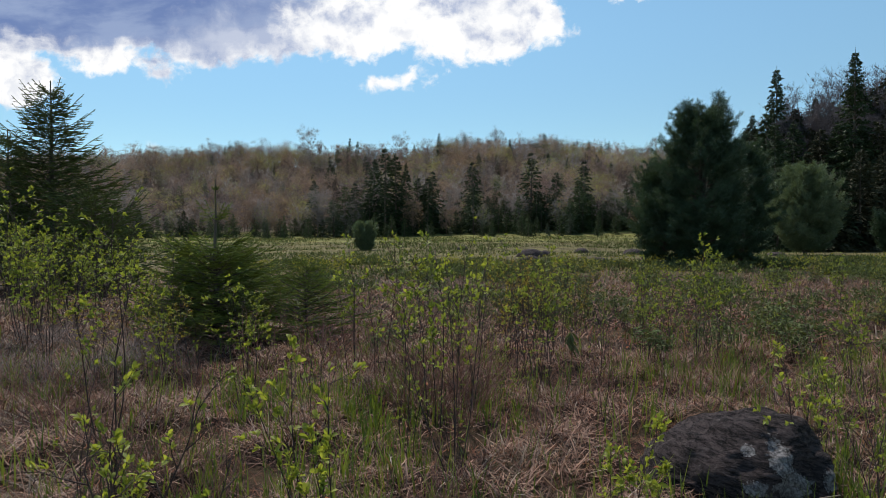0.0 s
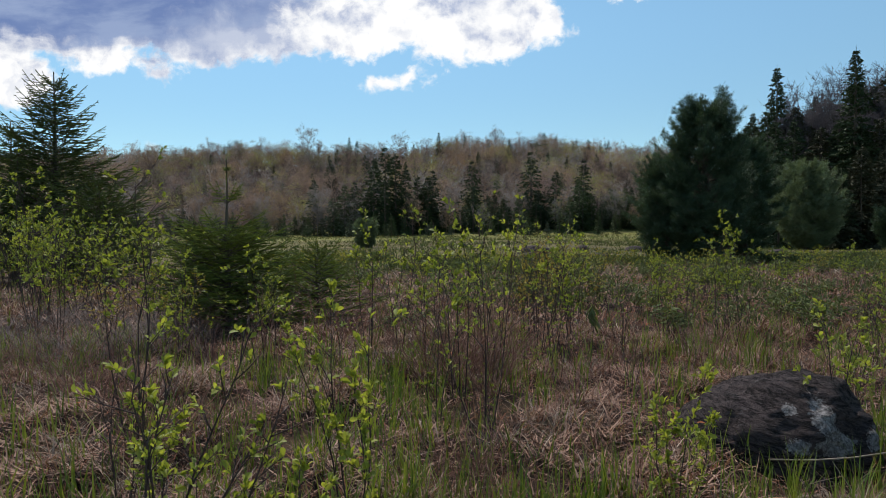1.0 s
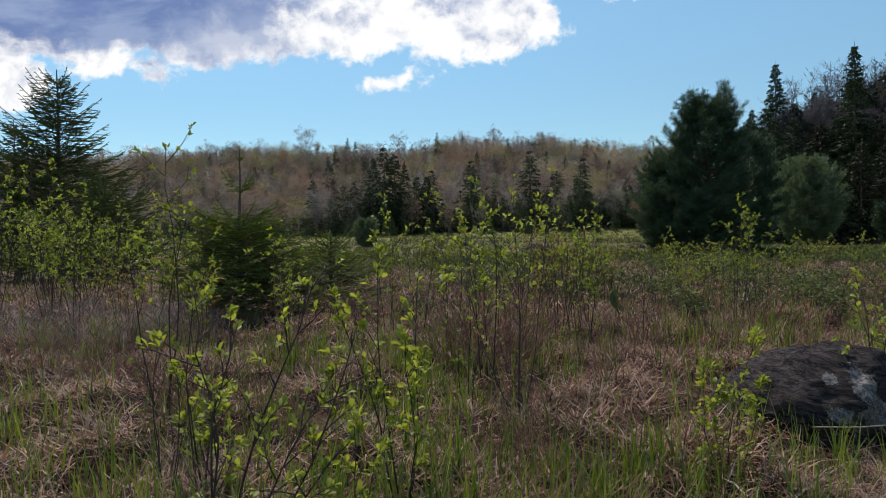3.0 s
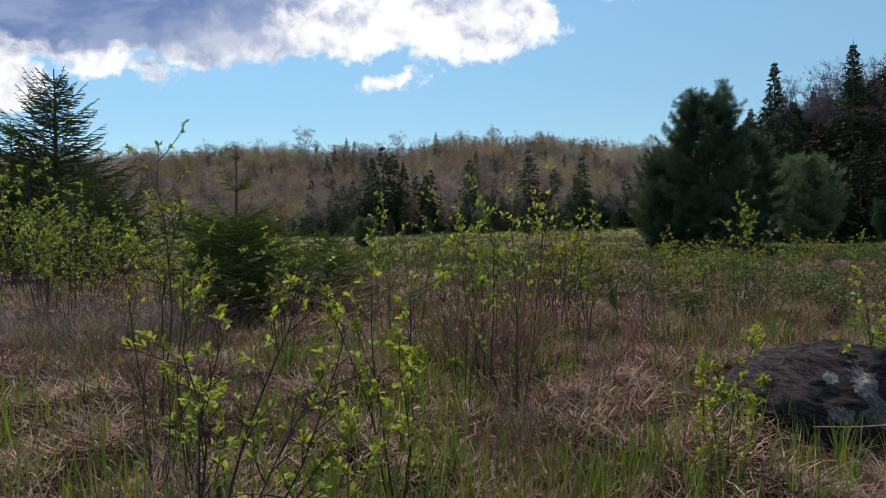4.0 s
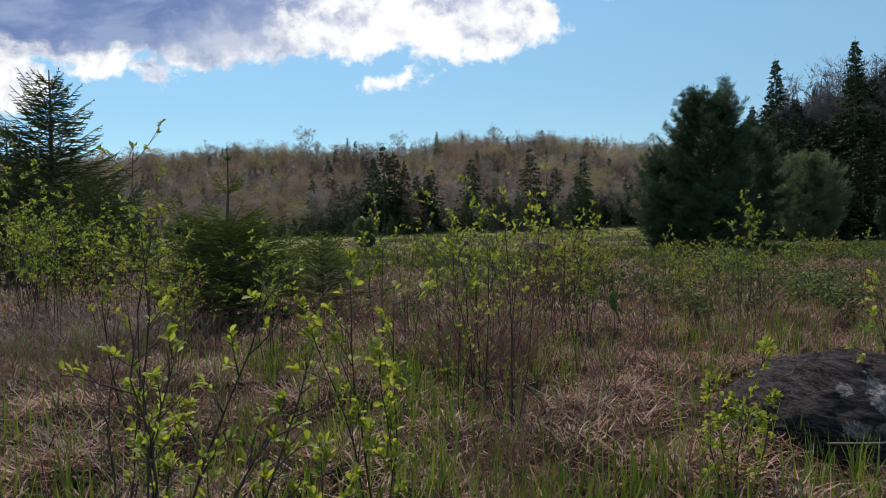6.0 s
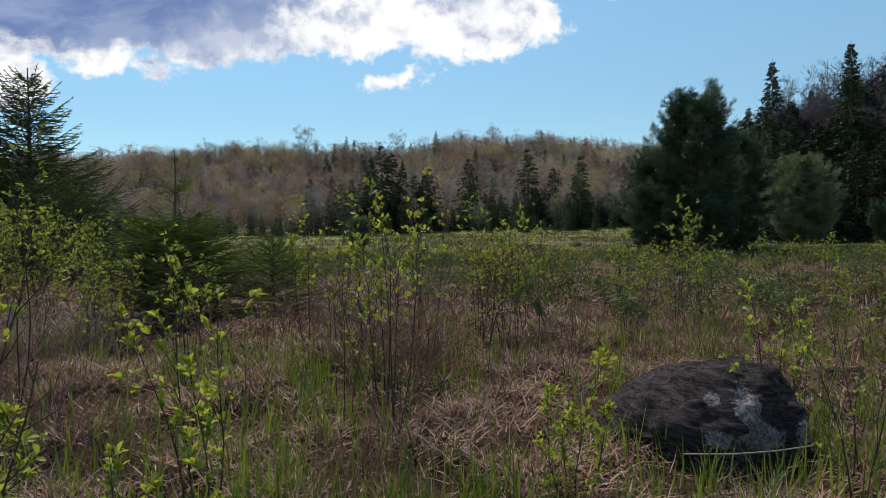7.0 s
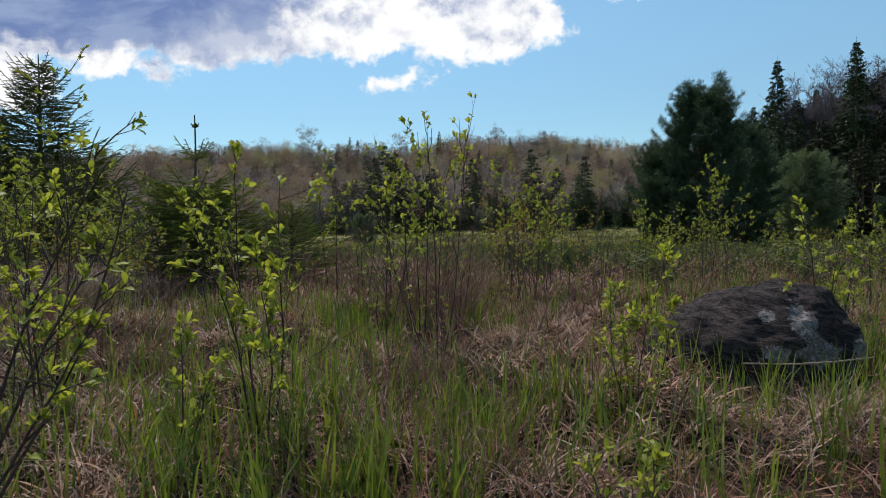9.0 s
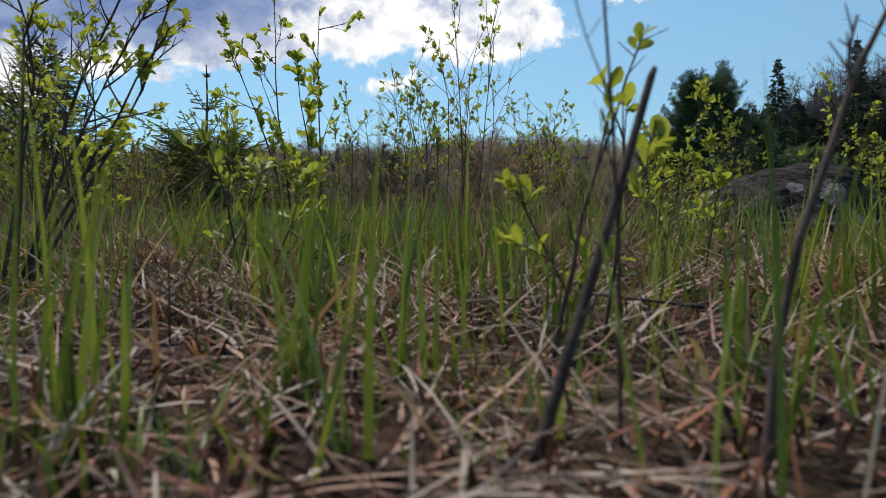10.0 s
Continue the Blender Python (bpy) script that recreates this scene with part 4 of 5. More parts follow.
def leafy_shrub(name, label, seed, stems, leaf=0.036, thick=0.006, twigs=6, singles=False, leaf_mat=None, group="", tufts=1.0, bare=0.35, category="shrub", joined=False, reach=1.0):
    """stems: (base x, base y, tip x, tip y, tip z). Each stem carries side twigs with rosettes of young leaves."""
    r = rng_for(seed)
    root = thing(name, label, category, group)
    wood, green = Soup(), Soup()
    for bx, by, tx, ty, tz in stems:
        if not joined:
            wood, green = Soup(), Soup()
        line = stem_line(r, (bx, by, -0.04), (tx, ty, tz), 0.05 * tz)
        wood.tube(line, np.linspace(thick, thick * 0.3, len(line)), 5)
        tips = [(line[-1], line[-1] - line[-2])]
        for k in range(twigs):
            f = bare + (0.97 - bare) * (k + r.random()) / twigs
            j = min(int(f * 7), 6)
            p = line[j] + (line[j + 1] - line[j]) * (f * 7 - j)
            d = unit(unit(line[j + 1] - line[j]) * r.uniform(0.7, 1.2) + r.normal(0, 0.55, 3) * (1, 1, 0.4))
            ln = tz * r.uniform(0.12, 0.34) * (1.15 - 0.5 * f) * reach
            tw = stem_line(r, p, p + d * ln, 0.06 * ln, 5)
            wood.tube(tw, np.linspace(thick * 0.45, thick * 0.2, 5), 4)
            tips.append((tw[-1], tw[-1] - tw[-2]))
            for j in (1, 2, 3):
                e = unit(unit(tw[j + 1] - tw[j]) + r.normal(0, 0.6, 3) * (1, 1, 0.5))
                l2 = ln * r.uniform(0.15, 0.45)
                wood.tube([tw[j], tw[j] + e * l2], (thick * 0.25, thick * 0.14), 3)
                tips.append((tw[j] + e * l2, e))
        stem = None if joined else part("stem", wood.mesh("stem", [M_TWIG], True), root)
        holder = stem if singles else None
        for p, d in tips:
            if r.random() > tufts:
                continue
            d = unit(d)
            for k in range(int(r.integers(4, 7))):
                w = unit(d * r.uniform(0.4, 1.1) + unit(np.cross(d, r.normal(size=3))) * r.uniform(0.5, 1.0) + (0, 0, 0.25))
                put_leaf(green, holder, r, p - d * r.uniform(0, 0.03), w, unit(r.normal(0, 0.5, 3) + (0, 0, 1)), leaf * r.uniform(0.45, 1.05))
        if not singles and not joined and green.v:
            part("foliage", green.mesh("foliage", [leaf_mat or M_LEAF], True), stem)
    if joined:
        part("branchwork", wood.mesh("branchwork", [M_TWIG], True), root)
        part("foliage", green.mesh("foliage", [leaf_mat or M_LEAF], True), root)
    return root


def fan(seed, height, count, width, lean=(0, 0)):
    """Stems of a clump that spread from one foot."""
    r = rng_for(seed)
    out = []
    for k in range(count):
        a = math.tau * k / count + r.uniform(-0.5, 0.5)
        h = height * (1 if k == 0 else r.uniform(0.62, 0.97))
        out.append((0.03 * math.cos(a), 0.03 * math.sin(a), lean[0] + width * math.cos(a) * r.uniform(0.4, 1), lean[1] + width * math.sin(a) * r.uniform(0.4, 1), h))
    return out


def stand(ob, x, y, z=None):
    ob.location = (x, y, gz(x, y) if z is None else z)
    return ob


NEAR = "leafy shrubs in the near grass"
SPRIG = "slender dark-stemmed shrub with yellow-green young leaves"
stand(leafy_shrub("leafy_shrub", SPRIG + ", knee-high in dead grass", 31, [(0, 0, -0.02, -0.02, 1.03), (0.03, 0.02, 0.14, 0.06, 0.98), (-0.03, 0, -0.26, 0.02, 0.86), (0.02, -0.02, 0.05, -0.12, 0.72)], 0.046, 0.0048, 7, True, group=NEAR, tufts=0.9, bare=0.3, reach=0.8), -0.52, 3.06)
stand(leafy_shrub("leafy_shrub", SPRIG + ", leaning on crooked stems", 32, [(0, 0, 0.42, 0.05, 0.90), (-0.02, 0.02, 0.36, 0.1, 0.76), (0.02, -0.03, 0.12, 0.08, 0.90), (0.0, 0.0, 0.44, 0.0, 0.58), (-0.04, 0.0, -0.05, 0.1, 0.95), (0.0, 0.04, 0.25, 0.2, 1.02)], 0.036, 0.006, 10, True, group=NEAR, tufts=0.36, bare=0.4, reach=0.75), -1.02, 2.14)
stand(leafy_shrub("leafy_shrub", "tall thin shrub with dark stems and small opening leaves", 33, [(0, 0, -0.12, 0.0, 1.36), (0.02, 0, 0.20, -0.1, 1.33), (0, 0.03, 0.02, 0.12, 1.12), (-0.03, 0, -0.40, 0.2, 1.05)], 0.036, 0.0045, 8, True, group=NEAR, tufts=0.5, bare=0.4), 0.12, 4.36)
stand(leafy_shrub("leafy_shrub", SPRIG + " beside the boulder", 34, [(0, 0, -0.12, 0, 0.9), (0.02, 0.02, 0.08, 0.02, 0.78), (0, 0, 0.28, 0.2, 0.62)], 0.044, 0.005, 7, True, group=NEAR, tufts=0.7), 2.16, 4.12)
stand(leafy_shrub("leafy_shrub", "low leafy green plant in front of the boulder", 35, [(0, 0, 0.10, 0, 0.62), (-0.03, 0, -0.12, 0.03, 0.52), (0.03, 0, 0.16, -0.03, 0.46), (0, 0.02, -0.02, 0.1, 0.40)], 0.036, 0.0035, 8, True, group=NEAR, bare=0.15, tufts=1.0), 0.95, 3.28)
stand(leafy_shrub("leafy_shrub", SPRIG + " standing alone", 36, [(0, 0, 0.02, 0.02, 0.97), (0.02, 0, -0.10, 0.05, 0.66), (0.01, 0.02, 0.10, 0.0, 0.52)], 0.046, 0.0055, 5, True, group=NEAR), -1.41, 3.16)
stand(leafy_shrub("leafy_shrub", "low leafy sprig in dead grass", 37, [(0, 0, 0.03, 0, 0.50), (0.02, 0, 0.12, 0.03, 0.36)], 0.042, 0.004, 6, True, group=NEAR, bare=0.3, tufts=0.6), -0.70, 2.70)
stand(leafy_shrub("leafy_shrub", "slender tall shrub stem tufted with leaves at the top", 38, [(0, 0, 0.02, 0, 1.66), (0.03, 0, 0.12, 0.05, 1.30), (-0.03, 0, -0.12, 0, 1.12)], 0.042, 0.006, 6, False, group=NEAR, bare=0.55), -2.07, 4.40)
# stub and stems a step away from where the camera comes down
stub = thing("broken_stem", "dark broken shrub stem standing in dead grass", "twig")
s = Soup()
s.tube([(-0.012, -0.012, -0.03), (0.006, 0.006, 0.015), (0.036, 0.042, 0.085), (0.07, 0.082, 0.165), (0.104, 0.12, 0.252), (0.108, 0.124, 0.26)], (0.0044, 0.0042, 0.0038, 0.0033, 0.0031, 0.0022), 8)
part("stem", s.mesh("stem", [M_TWIG], True), stub)
s = Soup()
s.tube([(0.036, 0.042, 0.085), (0.044, 0.038, 0.094), (0.048, 0.036, 0.102)], (0.0022, 0.0017, 0.001), 6)
part("snag", s.mesh("snag", [M_TWIG], True), stub)
stand(stub, 0.085, 0.86)
stand(leafy_shrub("leafy_shrub", "thin dark sapling stem with few leaves", 39, [(0.0, 0, 0.01, 0.01, 0.55)], 0.026, 0.0018, 5, True, group=NEAR, tufts=0.35, bare=0.3, reach=0.6), 0.15, 0.91)
stand(leafy_shrub("leafy_shrub", "thin dark sapling with a few leaves, broken at the side", 40, [(0, 0, 0.10, 0.05, 0.30)], 0.024, 0.0035, 4, True, group=NEAR, tufts=0.2, bare=0.4), 0.13, 1.14)
stand(leafy_shrub("leafy_shrub", "bare dark sapling with a red bud at its tip", 41, [(0, 0, 0.15, 0.14, 0.36)], 0.026, 0.0046, 4, True, group=NEAR, tufts=0.1, bare=0.6, reach=0.7), 0.215, 0.86)
stand(leafy_shrub("leafy_shrub", "low sprig with round young leaves", 42, [(0, 0, 0.04, 0, 0.30), (0, 0, -0.10, 0.02, 0.22)], 0.034, 0.003, 5, True, group=NEAR, bare=0.3, tufts=0.4, reach=1.5), 0.22, 1.32)
stand(leafy_shrub("leafy_shrub", "low sprig with round young leaves", 43, [(0, 0, -0.06, 0, 0.34), (0, 0, 0.10, 0.02, 0.24)], 0.034, 0.003, 5, True, group=NEAR, bare=0.3, tufts=0.4, reach=1.5), -0.30, 1.62)
stand(leafy_shrub("leafy_shrub", "low sprig with round young leaves", 44, [(0, 0, 0.05, 0, 0.28), (0, 0, -0.10, 0.02, 0.24)], 0.034, 0.003, 6, True, group=NEAR, bare=0.3, tufts=0.45, reach=1.5), 0.62, 2.1)

# shrubs farther off, by place and height
MID = "leafy shrubs of the meadow"
mid_kinds = [leafy_shrub("leafy_shrub", SPRIG, 50 + k, fan(50 + k, 1.0, 3 + k % 2, 0.16 + 0.03 * k), 0.041, 0.0040, 8, group=MID, tufts=0.58, joined=True, reach=1.2, bare=0.48) for k in range(4)]
mid_kinds.append(leafy_shrub("leafy_shrub", "bushy shrub with copper-tinged opening leaves", 56, fan(56, 1.0, 5, 0.26), 0.026, 0.004, 9, leaf_mat=M_LEAF_RED, group=MID, tufts=0.8, joined=True, reach=1.2))
mid_kinds.append(leafy_shrub("leafy_shrub", "tall thin shrub with sparse leaves on dark stems", 57, fan(57, 1.0, 3, 0.14), 0.032, 0.0038, 9, group=MID, tufts=0.3, joined=True, reach=1.25))
mid_kinds.append(leafy_shrub("leafy_shrub", "dense rounded bush of small green young leaves", 58, fan(58, 1.0, 6, 0.42), 0.045, 0.006, 11, leaf_mat=M_LEAF_DARK, group=MID, tufts=0.5, bare=0.2, joined=True))
mid_kinds.append(leafy_shrub("leafy_shrub", "thin reddish-brown shrub with hardly any leaves", 59, fan(59, 1.0, 4, 0.2), 0.028, 0.0034, 9, group=MID, tufts=0.12, joined=True, reach=1.3))
mid_used = set()


def set_shrub(kinds, used, kind, x, y, height, turn, widen=1.0):
    m = Matrix.Translation((x, y, gz(x, y))) @ Matrix.Rotation(turn, 4, "Z") @ Matrix.Diagonal((height * widen, height * widen, height, 1))
    ob = kinds[kind]
    if kind in used:
        ob = copy_thing(ob, Matrix.Identity(4))
    used.add(kind)
    ob.matrix_basis = m


for kind, x, y, h in [(0, 2.85, 7.72, 1.30), (1, 3.18, 7.95, 1.24), (5, -0.60, 6.75, 1.40), (0, -0.86, 6.85, 1.30), (0, -0.02, 5.3, 1.40), (1, -1.64, 5.9, 1.10),
                      (3, 0.58, 5.75, 0.42), (0, -0.30, 6.5, 1.35), (2, 0.15, 6.9, 1.38), (3, 0.78, 7.0, 1.33), (0, 1.05, 6.8, 1.20), (0, 1.25, 7.9, 1.22), (4, 0.75, 7.6, 1.0), (4, 0.95, 8.4, 1.05), (2, 1.45, 8.6, 1.2), (3, 2.7, 8.4, 0.95), (1, 2.35, 8.1, 0.9), (0, 3.6, 6.1, 0.85), (2, 3.9, 6.6, 0.9),
                      (1, 2.62, 4.75, 0.58), (0, -2.6, 6.6, 0.76), (1, -4.5, 7.9, 1.30), (0, -5.2, 8.6, 1.45), (3, -4.9, 9.8, 1.45), (2, -6.0, 10.2, 1.7), (0, -5.6, 9.3, 1.6), (1, -3.9, 8.8, 1.3), (3, -6.3, 9.2, 1.5), (5, -3.1, 8.0, 1.3), (0, -3.6, 8.2, 1.1), (2, -3.2, 7.9, 0.85), (1, -2.1, 7.9, 0.75), (5, 0.25, 5.9, 1.32), (5, 1.0, 7.3, 1.3), (7, 1.6, 6.9, 1.0), (4, 1.3, 9.4, 1.05), (4, 1.9, 9.8, 0.95), (0, 3.0, 10.4, 0.98), (2, 3.4, 10.9, 0.9), (1, 5.6, 12.0, 0.98), (3, 6.1, 12.4, 0.92), (0, 6.9, 12.2, 0.85), (4, 1.2, 11.0, 0.95), (4, 1.7, 11.6, 1.0), (0, 0.8, 11.0, 0.9), (2, 4.2, 11.4, 0.9), (1, 7.6, 13.5, 0.95),
                      (1, -3.6, 8.3, 0.79), (0, -2.3, 5.6, 0.9), (0, -6.6, 11.2, 1.15), (3, -7.4, 12.4, 1.22), (2, -5.6, 12.0, 1.15), (1, -8.2, 13.6, 1.30), (3, -6.5, 13.9, 1.22), (0, -9.4, 15.0, 1.37), (6, -6.8, 12.6, 1.15), (6, -8.0, 13.4, 1.3), (6, -9.2, 14.6, 1.4), (6, -7.4, 14.8, 1.3), (6, -10.2, 16.4, 1.5), (6, -8.6, 16.6, 1.4), (6, -11.6, 18.0, 1.6), (6, -9.8, 18.4, 1.5),
                      (6, -5.6, 10.4, 1.0), (6, -6.2, 16.8, 1.2), (6, -7.0, 18.6, 1.3), (6, -4.6, 11.6, 0.9), (6, -5.0, 14.0, 1.0), (6, -12.4, 17.2, 1.6)]:
    set_shrub(mid_kinds, mid_used, kind, x, y, h * (1.22 if x < -5.2 else 1.0), x * 2.1 + y)

# brown, still leafless clumps
def brown_clump(seed, stems, width, label):
    r = rng_for(seed)
    root = thing("bare_shrub", label, "shrub", "bare brown shrubs of the meadow")
    for part_no in range(3):
        s = Soup()
        for k in range(stems // 5):
            a, d = r.uniform(0, math.tau), width * math.sqrt(r.random())
            bx, by = 0.45 * d * math.cos(a), 0.45 * d * math.sin(a)
            tip = (2.1 * d * math.cos(a) + r.normal(0, 0.2), 2.1 * d * math.sin(a) + r.normal(0, 0.2), r.uniform(0.3, 1.0))
            line = stem_line(r, (bx, by, -0.03), tip, 0.10, 6)
            s.tube(line, np.linspace(0.0054, 0.0020, 6), 3)
            for j in range(8):
                q = line[r.integers(2, 6)]
                e = unit(unit(np.array(tip) - (bx, by, 0)) + r.normal(0, 0.6, 3))
                s.needles(q[None], e[None], np.array([r.uniform(0.08, 0.28)]), 0.0055, r)
        part("twig_clump", s.mesh("twig_clump", [M_TWIG_RED]), root)
    return root


brown_kinds = [brown_clump(70 + k, 33 + 9 * k, 0.30 + 0.06 * k, "leafless clump of fine reddish-brown stems") for k in range(3)]
brown_kinds.append(brown_clump(74, 66, 0.34, "dense leafless bush of reddish-brown twigs"))
brown_used = set()
for k, (x, y, h) in enumerate([(-0.02, 5.75, 0.72), (0.22, 5.5, 0.66), (-0.28, 5.95, 0.7), (0.3, 6.2, 0.72), (-1.45, 4.05, 0.55), (-1.75, 4.3, 0.62), (-1.2, 3.75, 0.45), (-2.3, 5.0, 0.6), (-2.9, 5.4, 0.6),
                               (-0.05, 3.3, 0.36), (0.15, 3.5, 0.34), (0.05, 3.85, 0.42), (0.3, 3.2, 0.3), (-0.3, 3.6, 0.36), (0.0, 2.9, 0.34), (0.25, 2.6, 0.30), (-0.2, 2.5, 0.30), (1.05, 5.9, 0.4), (1.5, 6.3, 0.4), (0.75, 4.9, 0.38), (-3.4, 6.0, 0.65), (-1.9, 7.2, 0.8), (-1.3, 7.9, 0.8)]):
    set_shrub(brown_kinds, brown_used, 3 if k < 4 else k % 3, x, y, h, k * 1.3, 1.1)


def low_brambles():
    r = rng_for(141)
    for k in range(44):
        y = 1.5 + 6.5 * r.random()
        x = r.uniform(-0.75, 0.7) * (y + 0.8)
        if math.hypot(x - 1.8, y - 4.2) > 0.75:
            set_shrub(brown_kinds, brown_used, int(r.integers(3)), x, y, r.uniform(0.16, 0.34), r.uniform(0, 6.28), 1.7)


low_brambles()


# dark evergreen low shrubs
def laurel(seed, stems, width, label):
    r = rng_for(seed)
    root = thing("laurel_shrub", label, "shrub", "low laurel shrubs of the meadow")
    wood, green = Soup(), Soup()
    for k in range(stems):
        a, d = r.uniform(0, math.tau), width * math.sqrt(r.random())
        tip = np.array([d * math.cos(a), d * math.sin(a), r.uniform(0.5, 1.0)])
        line = stem_line(r, (tip[0] * 0.6, tip[1] * 0.6, -0.03), tip, 0.04, 5)
        wood.tube(line, np.linspace(0.006, 0.002, 5), 3)
        for j in range(10):
            q = line[-1] - (line[-1] - line[-2]) * r.uniform(0, 1.6)
            w = unit(r.normal(0, 0.8, 3) * (1, 1, 0.5) + (0, 0, r.uniform(-0.5, 0.7)))
            green.small_leaf(q, w, unit(r.normal(0, 0.4, 3) + (0, 0, 1)), r.uniform(0.11, 0.19), r.uniform(0.038, 0.06), 0.2)
    part("branchwork", wood.mesh("branchwork", [M_TWIG]), root)
    part("foliage", green.mesh("foliage", [M_LAUREL], True), root)
    return root


laurel_kinds = [laurel(80 + k, 12 + 5 * k, 0.30 + 0.1 * k, "low dark-leaved evergreen laurel shrub") for k in range(3)]
laurel_used = set()


def drooping_plant(x, y):
    """A knee-high sprig whose dark leaves hang down."""
    r = rng_for(90)
    root = thing("laurel_sprig", "single dark laurel sprig with hanging leaves", "shrub")
    wood = Soup()
    line = stem_line(r, (0, 0, -0.03), (0.02, 0, 0.58), 0.02, 6)
    wood.tube(line, np.linspace(0.004, 0.002, 6), 4)
    stem = part("stem", wood.mesh("stem", [M_TWIG], True), root)
    for k in range(22):
        s = Soup()
        a = k * 2.4
        s.leaf(np.zeros(3), np.array([0.5 * math.cos(a), 0.5 * math.sin(a), r.uniform(-1.1, -0.3)]), np.array([math.cos(a), math.sin(a), 0.6]), r.uniform(0.10, 0.15), 0.03, 0.1)
        leaf = part("leaf", s.mesh("leaf", [M_LAUREL], True), stem)
        leaf.location = line[-1] - (line[-1] - line[0]) * r.uniform(0, 0.28)
    stand(root, x, y)


drooping_plant(1.21, 6.6)


def scatter_shrubs():
    r = rng_for(123)
    for k in range(330):
        y = 4.8 + 34 * r.random() ** 1.5
        x = r.uniform(-0.72, 0.72) * (y + 1.5)
        if math.hypot(x - 1.8, y - 4.2) < 1.0 or (abs(x) < 1.2 and y < 6.5) or math.hypot(x - 13.1, y - 34.8) < 3:
            continue
        roll = r.random()
        if roll < 0.12:
            h = r.uniform(0.35, 0.75) * (1.1 if x < -2 else 0.9)
            set_shrub(mid_kinds, mid_used, int(r.choice([0, 1, 2, 3, 3, 4, 5])), x, y, h, r.uniform(0, 6.28), 1.25)
        elif roll < 0.30:
            set_shrub(brown_kinds, brown_used, int(r.integers(3)), x, y, r.uniform(0.35, 0.65), r.uniform(0, 6.28), 1.3)
        elif x > -3 and y > 7.5 and roll < 0.8:
            set_shrub(laurel_kinds, laurel_used, int(r.integers(3)), x, y, r.uniform(0.28, 0.5), r.uniform(0, 6.28), 1.5)


def right_meadow():
    r = rng_for(124)
    for k in range(66):
        y = 7.5 + 16 * r.random() ** 1.2
        x = r.uniform(0.16, 0.70) * (y + 1)
        if r.random() < 0.86:
            set_shrub(laurel_kinds, laurel_used, int(r.integers(3)), x, y, r.uniform(0.25, 0.42), r.uniform(0, 6.28), 1.5)
        else:
            set_shrub(mid_kinds, mid_used, int(r.choice([0, 1, 2, 4])), x, y, r.uniform(0.35, 0.65), r.uniform(0, 6.28), 1.2)


def thin_stems():
    """Slender, nearly bare stems that stand all through the near meadow."""
    r = rng_for(127)
    for k in range(28):
        y = 2.6 + 7.5 * r.random() ** 0.9
        x = r.uniform(-0.70, 0.66) * (y + 0.6)
        if math.hypot(x - 1.8, y - 4.2) < 0.8:
            continue
        kind = int(r.choice([5, 5, 7, 7, 7, 1]))
        set_shrub(mid_kinds, mid_used, kind, x, y, r.uniform(0.45, 0.95) if kind != 1 else r.uniform(0.3, 0.55), r.uniform(0, 6.28), 1.15)


scatter_shrubs()
right_meadow()
thin_stems()


# ---- grass and litter ----
def blades(n, xy, length, width, lean, bend, r, segments=3, lift=0.0, swept=0.0):
    """Tapered, bending blades, three segments each; arrays of corners and triangles."""
    x, y = xy[:, 0], xy[:, 1]
    base = np.stack([x, y, ground_z(x, y) + lift], 1)
    az = r.uniform(0, math.tau, n)
    if swept:                       # neighbours fall the same way
        comb = 2.2 * np.sin(x * 1.9 + 1.4 * np.sin(y * 1.5)) + 2.6 * np.sin(y * 2.3 + x * 0.8) + 1.2 * np.sin(x * 5.1 - y * 3.3)
        az = np.where(r.random(n) < swept, comb + r.normal(0, 0.55, n), az)
    out = np.stack([np.cos(az), np.sin(az), np.zeros(n)], 1)
    side = np.stack([-np.sin(az), np.cos(az), np.zeros(n)], 1)
    twist = r.normal(0, 0.5, n)
    side = side * np.cos(twist)[:, None] + out * np.sin(twist)[:, None]
    rows = []
    p = base.copy()
    ang = lean.copy()
    step = length / segments
    for k in range(segments + 1):
        w = width * (1 - (k / segments) ** 1.6) * 0.5
        if k < segments:
            rows += [p - side * w[:, None], p + side * w[:, None]]
        else:
            rows += [p]
        p = p + (out * np.sin(ang)[:, None] + np.array([[0, 0, 1.0]]) * np.cos(ang)[:, None]) * step[:, None]
        ang = ang + bend / segments
    v = np.stack(rows, 1)
    per = v.shape[1]
    tri = []
    for k in range(segments - 1):
        a = 2 * k
        tri += [(a, a + 1, a + 3), (a, a + 3, a + 2)]
    tri.append((per - 3, per - 2, per - 1))
    t = (np.arange(n)[:, None, None] * per + np.array(tri)[None]).reshape(-1, 3)
    return v.reshape(-1, 3), t


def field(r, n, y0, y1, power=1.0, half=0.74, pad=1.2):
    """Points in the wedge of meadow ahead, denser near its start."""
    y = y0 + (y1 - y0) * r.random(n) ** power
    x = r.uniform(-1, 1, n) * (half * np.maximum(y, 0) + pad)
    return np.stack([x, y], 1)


def keep_clear(xy):
    """Drops points inside the boulder and where the camera comes down."""
    x, y = xy[:, 0], xy[:, 1]
    rock = ((x - 1.80) / 0.50) ** 2 + ((y - 4.22) / 0.43) ** 2 > 1
    landing = (np.abs(x - 0.05) > 0.55) | (y > 0.74) | (y < -0.35)
    return xy[rock & landing]


def clumped(r, xy, count, size):
    """Points gathered into tufts."""
    c = xy[r.integers(0, len(xy), count)]
    return c + r.normal(0, size, (count, 2))


